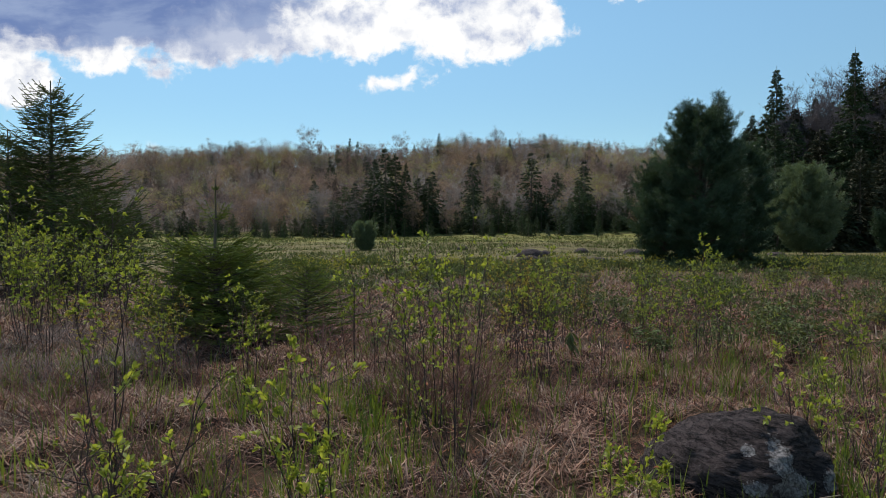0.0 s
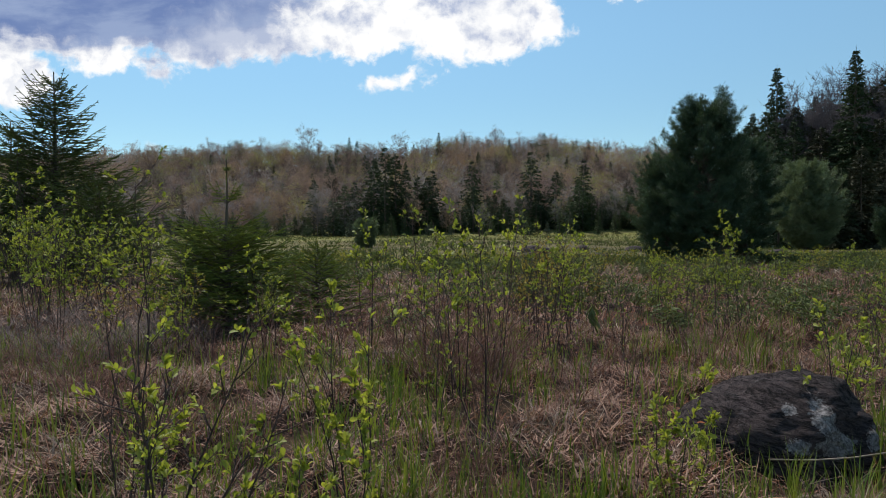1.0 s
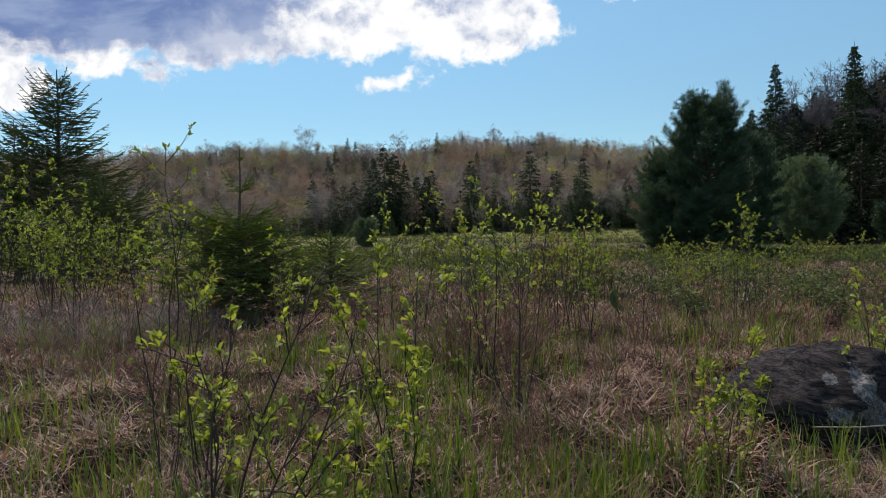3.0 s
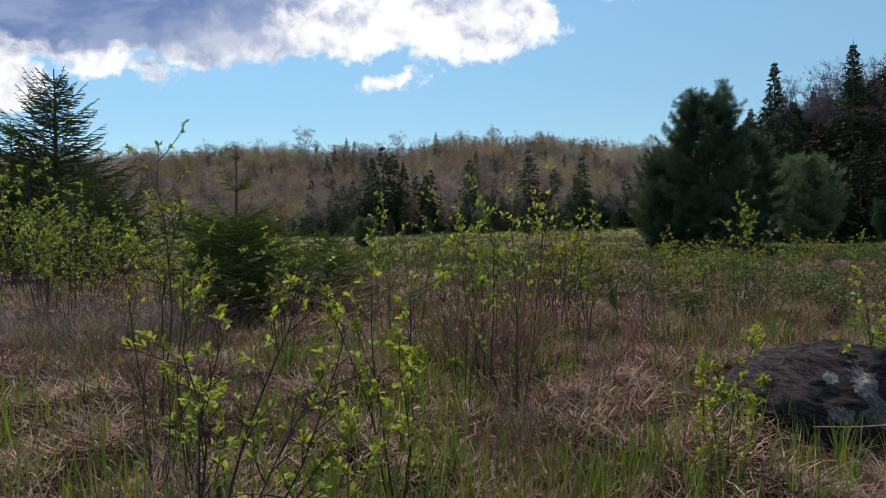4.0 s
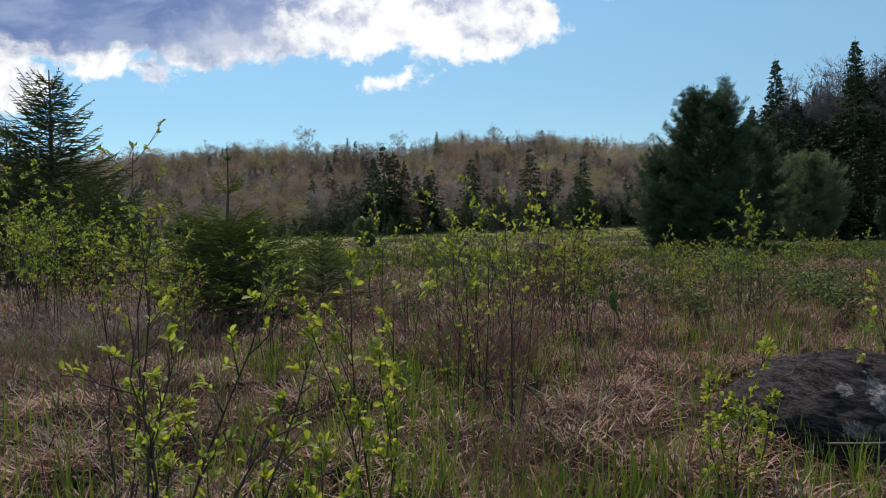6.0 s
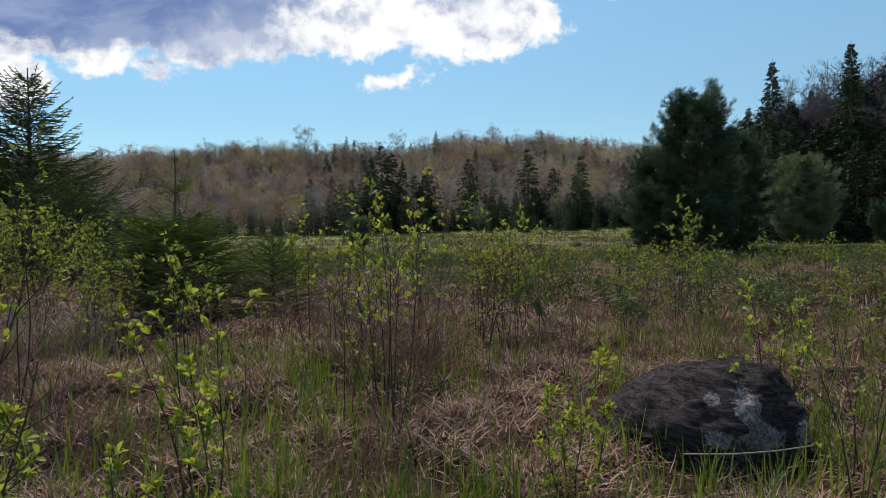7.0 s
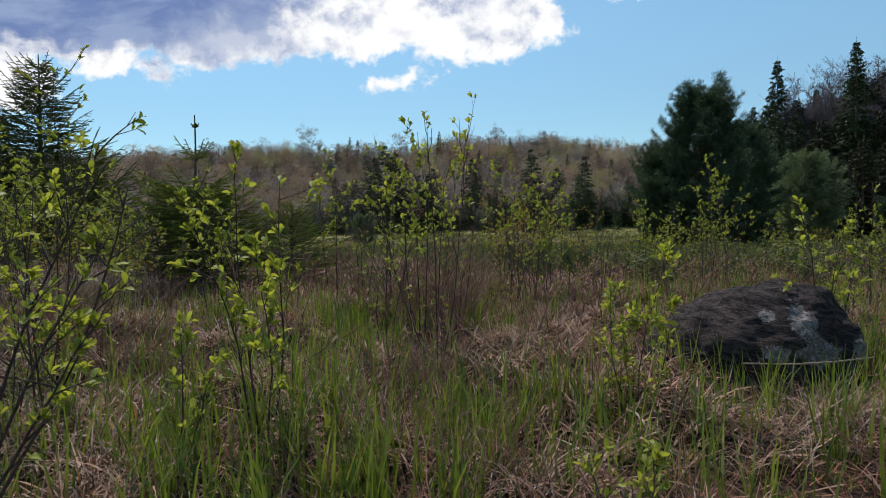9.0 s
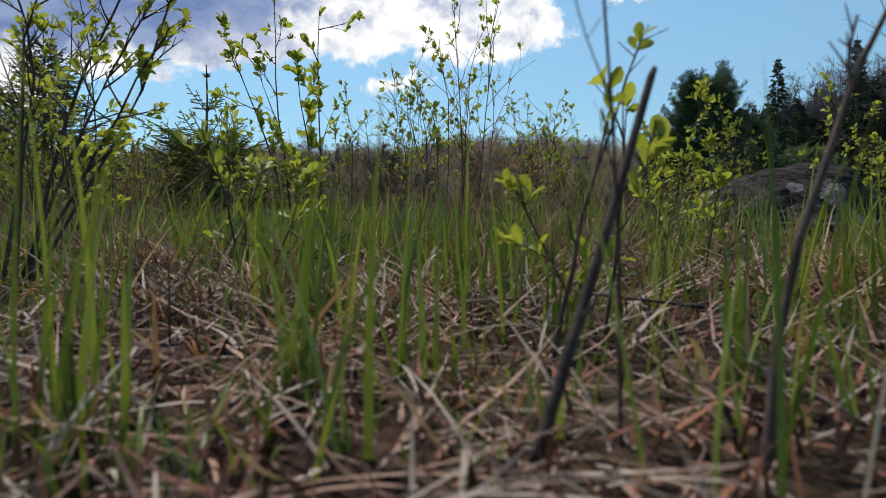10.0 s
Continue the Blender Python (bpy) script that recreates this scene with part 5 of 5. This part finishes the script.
def stuff(name, label, category, pieces, mats):
    V, F, I, c = [], [], [], 0
    for (v, f), slot in pieces:
        V.append(v)
        F.append(f + c)
        I.append(np.full(len(f), slot))
        c += len(v)
    tagged(new(name, tri_mesh(name, np.concatenate(V), np.concatenate(F), mats, np.concatenate(I))), label, category, kind="stuff")


def dead_grass():
    r = rng_for(201)
    out = []
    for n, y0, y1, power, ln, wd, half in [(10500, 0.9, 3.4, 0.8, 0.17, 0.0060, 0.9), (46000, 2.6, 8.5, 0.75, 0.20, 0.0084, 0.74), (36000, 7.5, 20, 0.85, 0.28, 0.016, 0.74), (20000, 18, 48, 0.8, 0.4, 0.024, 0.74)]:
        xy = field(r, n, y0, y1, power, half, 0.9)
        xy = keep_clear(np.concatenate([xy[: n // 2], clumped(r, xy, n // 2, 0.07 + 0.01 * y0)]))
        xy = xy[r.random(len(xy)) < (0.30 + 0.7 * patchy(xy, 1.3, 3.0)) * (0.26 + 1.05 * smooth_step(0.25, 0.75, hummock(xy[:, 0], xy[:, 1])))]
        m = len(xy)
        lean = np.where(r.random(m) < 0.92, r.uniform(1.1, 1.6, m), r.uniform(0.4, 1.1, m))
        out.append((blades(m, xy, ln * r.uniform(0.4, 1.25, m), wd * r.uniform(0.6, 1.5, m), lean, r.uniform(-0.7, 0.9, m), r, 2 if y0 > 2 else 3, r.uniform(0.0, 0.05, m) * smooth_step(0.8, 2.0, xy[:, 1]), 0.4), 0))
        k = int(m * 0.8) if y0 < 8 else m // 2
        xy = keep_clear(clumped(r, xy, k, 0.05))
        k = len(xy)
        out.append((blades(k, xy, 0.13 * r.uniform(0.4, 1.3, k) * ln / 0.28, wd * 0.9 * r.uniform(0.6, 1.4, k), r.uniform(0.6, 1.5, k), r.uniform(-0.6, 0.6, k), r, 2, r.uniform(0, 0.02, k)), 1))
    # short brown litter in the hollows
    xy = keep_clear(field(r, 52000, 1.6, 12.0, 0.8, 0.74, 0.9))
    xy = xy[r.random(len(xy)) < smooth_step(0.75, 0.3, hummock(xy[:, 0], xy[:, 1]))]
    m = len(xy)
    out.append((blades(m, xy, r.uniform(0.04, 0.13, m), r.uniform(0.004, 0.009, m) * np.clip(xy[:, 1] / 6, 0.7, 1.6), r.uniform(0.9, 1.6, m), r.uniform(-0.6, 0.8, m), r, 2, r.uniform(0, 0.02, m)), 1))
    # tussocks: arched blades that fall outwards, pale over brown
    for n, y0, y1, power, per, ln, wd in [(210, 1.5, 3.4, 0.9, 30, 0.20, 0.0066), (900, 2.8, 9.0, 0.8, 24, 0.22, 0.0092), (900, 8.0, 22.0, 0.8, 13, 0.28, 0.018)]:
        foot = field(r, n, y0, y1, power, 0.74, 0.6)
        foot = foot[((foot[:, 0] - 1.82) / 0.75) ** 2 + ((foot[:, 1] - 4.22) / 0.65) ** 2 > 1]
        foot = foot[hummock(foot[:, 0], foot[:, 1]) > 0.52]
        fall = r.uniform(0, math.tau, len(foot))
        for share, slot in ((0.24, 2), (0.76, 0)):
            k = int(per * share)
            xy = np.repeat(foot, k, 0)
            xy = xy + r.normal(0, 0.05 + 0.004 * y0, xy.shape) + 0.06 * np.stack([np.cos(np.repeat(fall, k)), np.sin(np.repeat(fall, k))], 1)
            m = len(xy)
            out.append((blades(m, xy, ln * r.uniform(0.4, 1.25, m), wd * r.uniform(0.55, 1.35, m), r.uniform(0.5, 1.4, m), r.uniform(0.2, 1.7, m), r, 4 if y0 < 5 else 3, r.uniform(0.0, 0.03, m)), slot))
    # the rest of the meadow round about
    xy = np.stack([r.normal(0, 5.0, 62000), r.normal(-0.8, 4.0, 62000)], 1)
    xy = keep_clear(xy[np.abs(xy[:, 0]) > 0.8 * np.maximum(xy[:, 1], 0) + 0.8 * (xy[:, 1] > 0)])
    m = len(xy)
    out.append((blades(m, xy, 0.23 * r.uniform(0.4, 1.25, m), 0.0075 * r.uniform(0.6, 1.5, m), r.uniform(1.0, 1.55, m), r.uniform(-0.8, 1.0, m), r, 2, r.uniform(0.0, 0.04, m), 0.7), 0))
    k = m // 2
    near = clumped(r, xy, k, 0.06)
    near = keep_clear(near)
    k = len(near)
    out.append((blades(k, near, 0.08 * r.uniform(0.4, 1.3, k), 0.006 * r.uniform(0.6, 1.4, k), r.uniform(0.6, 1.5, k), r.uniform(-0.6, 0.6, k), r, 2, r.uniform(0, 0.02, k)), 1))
    # low litter under the landing place
    xy = np.stack([r.normal(0.05, 0.5, 2100), r.normal(0.6, 0.45, 2100)], 1)
    for few, slot in ((xy[:1500], 0), (xy[1500:], 2)):
        m = len(few)
        out.append((blades(m, few, r.uniform(0.04, 0.16, m), r.uniform(0.002, 0.006, m), r.uniform(1.1, 1.6, m), r.uniform(-0.9, 1.0, m), r, 6, r.uniform(0, 0.014, m), 0.4), slot))
    xy = np.stack([r.normal(0.1, 0.62, 4500), r.normal(0.65, 0.55, 4500)], 1)
    m = len(xy)
    out.append((blades(m, xy, r.uniform(0.015, 0.05, m), r.uniform(0.003, 0.007, m), r.uniform(0.3, 1.5, m), r.uniform(-0.5, 0.8, m), r, 2, r.uniform(0, 0.012, m)), 1))
    # pale curled blades on top of it
    xy = np.stack([r.uniform(-0.9, 1.0, 190), r.uniform(0.76, 1.7, 190)], 1)
    m = len(xy)
    out.append((blades(m, xy, r.uniform(0.08, 0.22, m), r.uniform(0.003, 0.0075, m), r.uniform(0.8, 1.4, m), r.uniform(0.1, 1.1, m), r, 5, r.uniform(0, 0.012, m)), 2))
    stuff("dead_grass", "matted dead tan grass and brown litter", "grass", out, [M_STRAW, M_MOSSY, M_PALE])


def green_grass():
    r = rng_for(202)
    out = []
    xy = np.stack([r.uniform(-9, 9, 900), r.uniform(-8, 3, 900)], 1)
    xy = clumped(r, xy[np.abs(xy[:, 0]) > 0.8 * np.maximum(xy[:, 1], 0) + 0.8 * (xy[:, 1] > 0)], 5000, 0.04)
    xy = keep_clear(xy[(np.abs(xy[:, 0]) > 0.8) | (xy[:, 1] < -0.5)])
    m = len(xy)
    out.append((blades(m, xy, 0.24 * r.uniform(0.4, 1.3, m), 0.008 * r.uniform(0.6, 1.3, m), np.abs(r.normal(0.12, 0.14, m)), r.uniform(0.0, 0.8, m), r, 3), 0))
    # tufts that stand before and beside the boulder
    xy = np.concatenate([np.array([[x, y]]) + r.normal(0, 0.030, (8, 2)) for x, y in [(1.35, 3.42), (1.62, 3.5), (1.98, 3.58), (2.08, 3.55), (2.3, 3.75), (1.15, 3.6), (0.9, 3.3), (2.55, 3.9), (1.0, 4.0), (0.7, 3.7)]])
    m = len(xy)
    out.append((blades(m, xy, 0.30 * r.uniform(0.45, 1.2, m), 0.0085 * r.uniform(0.5, 1.2, m), np.abs(r.normal(0.08, 0.10, m)), r.uniform(0.0, 0.6, m), r, 4), 0))
    # a thicker fringe close to the landing place
    foot = np.stack([r.uniform(-1.0, 1.3, 60), r.uniform(0.78, 2.0, 60)], 1)
    xy = keep_clear(clumped(r, foot, 230, 0.022))
    m = len(xy)
    out.append((blades(m, xy, 0.24 * r.uniform(0.35, 1.2, m), 0.0062 * r.uniform(0.5, 1.2, m), np.abs(r.normal(0.1, 0.12, m)), r.uniform(0.0, 0.7, m), r, 4), 0))
    # low green sprouts between the litter
    xy = keep_clear(clumped(r, np.stack([r.uniform(-1.3, 1.5, 260), r.uniform(0.8, 3.0, 260)], 1), 3600, 0.05))
    m = len(xy)
    out.append((blades(m, xy, r.uniform(0.02, 0.075, m), r.uniform(0.0025, 0.006, m), np.abs(r.normal(0.3, 0.3, m)), r.uniform(0.0, 1.2, m), r, 3), 0))
    # broad blades in bunches right before the landing place
    for x, y, count, tall, wide in [(-0.22, 0.95, 8, 0.19, 0.0075), (-0.27, 1.0, 4, 0.17, 0.006), (-0.09, 1.07, 8, 0.24, 0.0075), (-0.01, 1.15, 7, 0.25, 0.0075), (0.13, 1.02, 4, 0.15, 0.005), (0.29, 1.06, 7, 0.16, 0.007), (0.33, 0.96, 4, 0.12, 0.006),
                                    (0.37, 0.94, 4, 0.13, 0.006), (0.18, 1.32, 10, 0.25, 0.008), (0.5, 1.4, 12, 0.25, 0.0085), (0.75, 1.6, 12, 0.25, 0.0085), (-0.45, 1.4, 12, 0.25, 0.0085), (-0.6, 1.25, 10, 0.27, 0.0085), (0.06, 1.6, 12, 0.27, 0.009), (-0.25, 1.7, 12, 0.27, 0.009)]:
        xy = np.array([[x, y]]) + r.normal(0, 0.014, (count, 2))
        out.append((blades(count, xy, tall * r.uniform(0.5, 1.15, count), wide * r.uniform(0.6, 1.15, count), np.abs(r.normal(0.10, 0.12, count)), r.uniform(0.0, 0.6, count), r, 5), 0))
    foot = np.stack([r.uniform(-1.0, 1.1, 26), r.uniform(1.3, 2.5, 26)], 1)
    xy = np.repeat(foot, 9, 0) + r.normal(0, 0.018, (26 * 9, 2))
    m = len(xy)
    out.append((blades(m, xy, 0.21 * r.uniform(0.4, 1.2, m), 0.0085 * r.uniform(0.6, 1.15, m), np.abs(r.normal(0.12, 0.14, m)), r.uniform(0.0, 0.7, m), r, 4), 0))
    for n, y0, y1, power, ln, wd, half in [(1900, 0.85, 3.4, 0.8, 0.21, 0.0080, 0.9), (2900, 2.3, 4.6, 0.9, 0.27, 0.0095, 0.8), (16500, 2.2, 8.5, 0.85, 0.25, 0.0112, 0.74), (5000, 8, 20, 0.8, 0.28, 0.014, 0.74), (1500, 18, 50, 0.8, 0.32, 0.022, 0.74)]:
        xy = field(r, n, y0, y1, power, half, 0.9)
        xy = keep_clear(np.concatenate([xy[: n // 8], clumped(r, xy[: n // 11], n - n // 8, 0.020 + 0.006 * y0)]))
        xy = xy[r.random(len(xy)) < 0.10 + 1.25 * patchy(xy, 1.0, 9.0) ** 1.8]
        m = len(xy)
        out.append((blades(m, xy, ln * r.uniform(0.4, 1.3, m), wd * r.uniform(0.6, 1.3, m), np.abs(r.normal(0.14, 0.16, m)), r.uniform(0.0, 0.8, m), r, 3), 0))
    stuff("green_grass", "fresh green grass blades growing through dead grass", "grass", out, [M_GRASS])


def far_meadow():
    r = rng_for(203)
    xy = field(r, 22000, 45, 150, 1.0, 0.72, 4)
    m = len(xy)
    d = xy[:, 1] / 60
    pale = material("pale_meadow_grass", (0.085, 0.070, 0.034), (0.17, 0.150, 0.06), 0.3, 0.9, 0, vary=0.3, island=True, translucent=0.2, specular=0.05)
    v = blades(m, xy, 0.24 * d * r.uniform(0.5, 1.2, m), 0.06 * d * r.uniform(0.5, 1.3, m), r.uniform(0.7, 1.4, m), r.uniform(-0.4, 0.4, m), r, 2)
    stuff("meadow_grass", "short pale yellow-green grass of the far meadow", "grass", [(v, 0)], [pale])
    xy = field(r, 14000, 32, 140, 0.8, 0.7, 3)
    xy = xy[patchy(xy, 0.13, 5.0) > 0.45]
    near = clumped(r, field(r, 190, 8.0, 44, 0.9, 0.70, 0.6), 3400, 0.40)
    near = near[(near[:, 1] > 6.5) & (near[:, 0] > -0.35 * near[:, 1])]
    s = Soup()
    near = near[(near[:, 0] - 1.8) ** 2 + (near[:, 1] - 4.2) ** 2 > 4]
    P = np.repeat(np.column_stack([near, ground_z(near[:, 0], near[:, 1])]), 16, 0)
    size = np.clip(P[:, 1] / 16, 0.7, 2.2)
    P = P + r.normal(0, 0.13, P.shape) * (1, 1, 0) * size[:, None] + np.array([0, 0, 1.0]) * (r.uniform(0.05, 0.36, len(P)))[:, None]
    s.needles(P, r.normal(0, 0.7, P.shape) + (0, 0, 0.5), r.uniform(0.07, 0.15, len(P)) * size, 0.035 * size, r)
    stems = field(r, 6500, 6.5, 48, 0.85, 0.72, 1.0)
    stems = stems[patchy(stems, 0.9, 1.0) > 0.5]
    P = np.column_stack([stems, ground_z(stems[:, 0], stems[:, 1])])
    s.needles(P, r.normal(0, 0.35, P.shape) + (0, 0, 1), r.uniform(0.15, 0.42, len(P)), 0.008 * np.clip(P[:, 1] / 10, 0.7, 3), r, 1)
    tagged(new("laurel_thicket", s.mesh("laurel_thicket", [M_LAUREL, M_TWIG_RED])), "low thicket of small dark evergreen leaves", "shrubs", kind="stuff")
    # low budding growth between the laurels
    low = clumped(r, field(r, 80, 9, 40, 0.85, 0.70, 0.6), 380, 0.30)
    low = low[low[:, 1] > 7.5]
    s = Soup()
    P = np.repeat(np.column_stack([low, ground_z(low[:, 0], low[:, 1])]), 14, 0)
    size = np.clip(P[:, 1] / 18, 0.6, 2.0)
    P = P + r.normal(0, 0.16, P.shape) * (1, 1, 0) * size[:, None] + np.array([0, 0, 1.0]) * (r.uniform(0.15, 0.75, len(P)))[:, None]
    s.needles(P, r.normal(0, 0.8, P.shape) + (0, 0, 0.4), r.uniform(0.05, 0.09, len(P)) * size, 0.032 * size, r)
    tagged(new("budding_growth", s.mesh("budding_growth", [M_LEAF_BUD])), "low budding growth with small yellow-green leaves", "shrubs", kind="stuff")
    s = Soup()
    P = np.repeat(np.column_stack([xy, ground_z(xy[:, 0], xy[:, 1])]), 5, 0) + r.normal(0, 0.25, (len(xy) * 5, 3)) * (1, 1, 0.3)
    s.needles(P, r.normal(0, 0.6, P.shape) + (0, 0, 1), r.uniform(0.15, 0.5, len(P)), 0.09, r)
    tagged(new("meadow_shrubs", s.mesh("meadow_shrubs", [M_LAUREL])), "low dark shrubs dotted over the far meadow", "shrubs", kind="stuff")


def dry_tuft(x, y, count, reach, seed, label, mound=0.0, thick=1.0):
    """A bunch of pale dry grass fallen outwards, or a mound of it."""
    r = rng_for(seed)
    xy = np.array([[x, y]]) + r.normal(0, reach * (0.45 if mound else 0.22), (count, 2))
    rise = mound * np.exp(-(((xy - (x, y)) / reach) ** 2).sum(1)) * r.uniform(0.3, 1.0, count)
    v, f = blades(count, xy, reach * r.uniform(0.5, 1.2, count), thick * r.uniform(0.002, 0.0045, count), r.uniform(0.7, 1.5, count), r.uniform(-0.1, 0.9, count), r, 4, rise)
    tagged(new("dry_grass_tuft", tri_mesh("dry_grass_tuft", v, f, [M_HEAP if mound else M_PALE])), label, "grass tuft", "dry grass tufts")


M_HEAP = material("mauve_dead_stalk", (0.028, 0.018, 0.018), (0.23, 0.168, 0.156), 10, 0.75, 0, vary=0.85, island=True, translucent=0.1)
M_PALE = material("pale_straw", (0.13, 0.092, 0.070), (0.54, 0.43, 0.35), 10, 0.7, 0, vary=0.8, island=True, translucent=0.2)
for k, (x, y, n, rad) in enumerate([(1.48, 2.98, 150, 0.34), (1.75, 3.35, 110, 0.3), (1.2, 3.0, 60, 0.25), (-1.75, 3.7, 110, 0.34), (-2.3, 4.1, 120, 0.36), (0.55, 4.4, 60, 0.25), (-0.75, 4.3, 70, 0.28), (0.9, 6.1, 80, 0.35), (1.7, 6.9, 90, 0.4),
                                    (0.10, 0.92, 26, 0.14), (-0.22, 0.86, 22, 0.13), (0.42, 0.98, 26, 0.14), (0.65, 1.2, 30, 0.18), (-0.5, 1.2, 30, 0.18), (0.2, 1.5, 40, 0.2), (-0.1, 2.3, 50, 0.24)]):
    dry_tuft(x, y, n, rad, 260 + k, "bunch of pale dry grass fallen outwards")


scattered = rng_for(289)
for k in range(44):
    y = 2.3 + 5.2 * scattered.random()
    x = scattered.uniform(-0.66, 0.62) * (y + 0.4)
    if math.hypot(x - 1.82, y - 4.22) > 0.75:
        dry_tuft(x, y, 46, scattered.uniform(0.2, 0.38), 340 + k, "small bunch of pale dry grass on darker litter")
heap = rng_for(290)
for k in range(15):
    dry_tuft(-3.0 - 3.2 * heap.random(), 6.4 + 3.2 * heap.random(), 240, heap.uniform(0.35, 0.6), 300 + k, "heap of mauve-grey matted dead stalks", 0.2, 1.4)


def lying_stalk(points, radius, label):
    s = Soup()
    pts = np.array(points, float)
    pts[:, 2] += float(np.max(ground_z(pts[:, 0], pts[:, 1])))
    s.tube(pts, np.full(len(pts), radius), 6)
    tagged(new("dead_stalk", s.mesh("dead_stalk", [M_PALE], True)), label, "twig")


lying_stalk([(1.50, 3.60, 0.13), (1.75, 3.62, 0.120), (1.95, 3.64, 0.125), (2.14, 3.68, 0.135)], 0.0036, "pale dry stalk lying against the boulder")
lying_stalk([(1.45, 3.36, 0.03), (1.56, 3.42, 0.06), (1.68, 3.45, 0.055)], 0.005, "short pale dry stalk on matted grass")
lying_stalk([(-0.12, 1.42, 0.02), (0.08, 1.50, 0.035), (0.30, 1.55, 0.04)], 0.0032, "pale straw-coloured stalk lying on litter")


def withered_leaf(x, y, z, size, turn):
    s = Soup()
    s.leaf(np.zeros(3), np.array([math.cos(turn), math.sin(turn), 0.3]), np.array([0, 0, 1.0]), size, size * 0.55, 0.5)
    ob = thing("withered_leaf", "curled orange-brown withered leaf", "leaf", "withered leaves", s.mesh("withered_leaf", [M_WITHERED], True))
    ob.location = (x, y, gz(x, y) + z)


M_WITHERED = material("withered_leaf", (0.22, 0.05, 0.02), (0.42, 0.14, 0.05), 40, 0.7, 0.2, vary=0.5, translucent=0.3)
for k, (x, y, z) in enumerate([(1.12, 3.55, 0.30), (1.5, 6.4, 0.2), (0.75, 6.3, 0.15), (-0.1, 5.4, 0.35), (0.95, 6.0, 0.1), (-2.4, 4.4, 0.2), (1.95, 7.2, 0.25), (0.38, 1.02, 0.01), (-0.6, 3.8, 0.06), (1.25, 1.9, 0.03)]):
    withered_leaf(x, y, z, 0.05, k * 1.7)

def fallen_twigs():
    r = rng_for(330)
    for k in range(46):
        y = 0.95 + 5.0 * r.random() ** 1.1
        x = r.uniform(-0.72, 0.72) * (y + 0.5)
        if math.hypot(x - 1.82, y - 4.22) < 0.7:
            continue
        a, ln = r.uniform(0, math.tau), r.uniform(0.18, 0.5)
        rise = r.uniform(0.02, 0.22) * smooth_step(1.2, 2.2, y)
        end = np.array([x + ln * math.cos(a), y + ln * math.sin(a), gz(x, y) + 0.03 + rise])
        s = Soup()
        line = stem_line(r, (x, y, gz(x, y) + 0.005), end, 0.08 * ln, 7)
        s.tube(line, np.linspace(0.0035, 0.0015, 7), 4)
        for j in (2, 4, 5):
            e = unit(unit(end - line[0]) + r.normal(0, 0.6, 3))
            s.tube([line[j], line[j] + e * ln * r.uniform(0.1, 0.3)], (0.002, 0.001), 3)
        tagged(new("fallen_twig", s.mesh("fallen_twig", [M_TWIG], True)), "thin dark fallen twig lying in dead grass", "twig", "fallen twigs")


fallen_twigs()
dead_grass()
green_grass()
far_meadow()
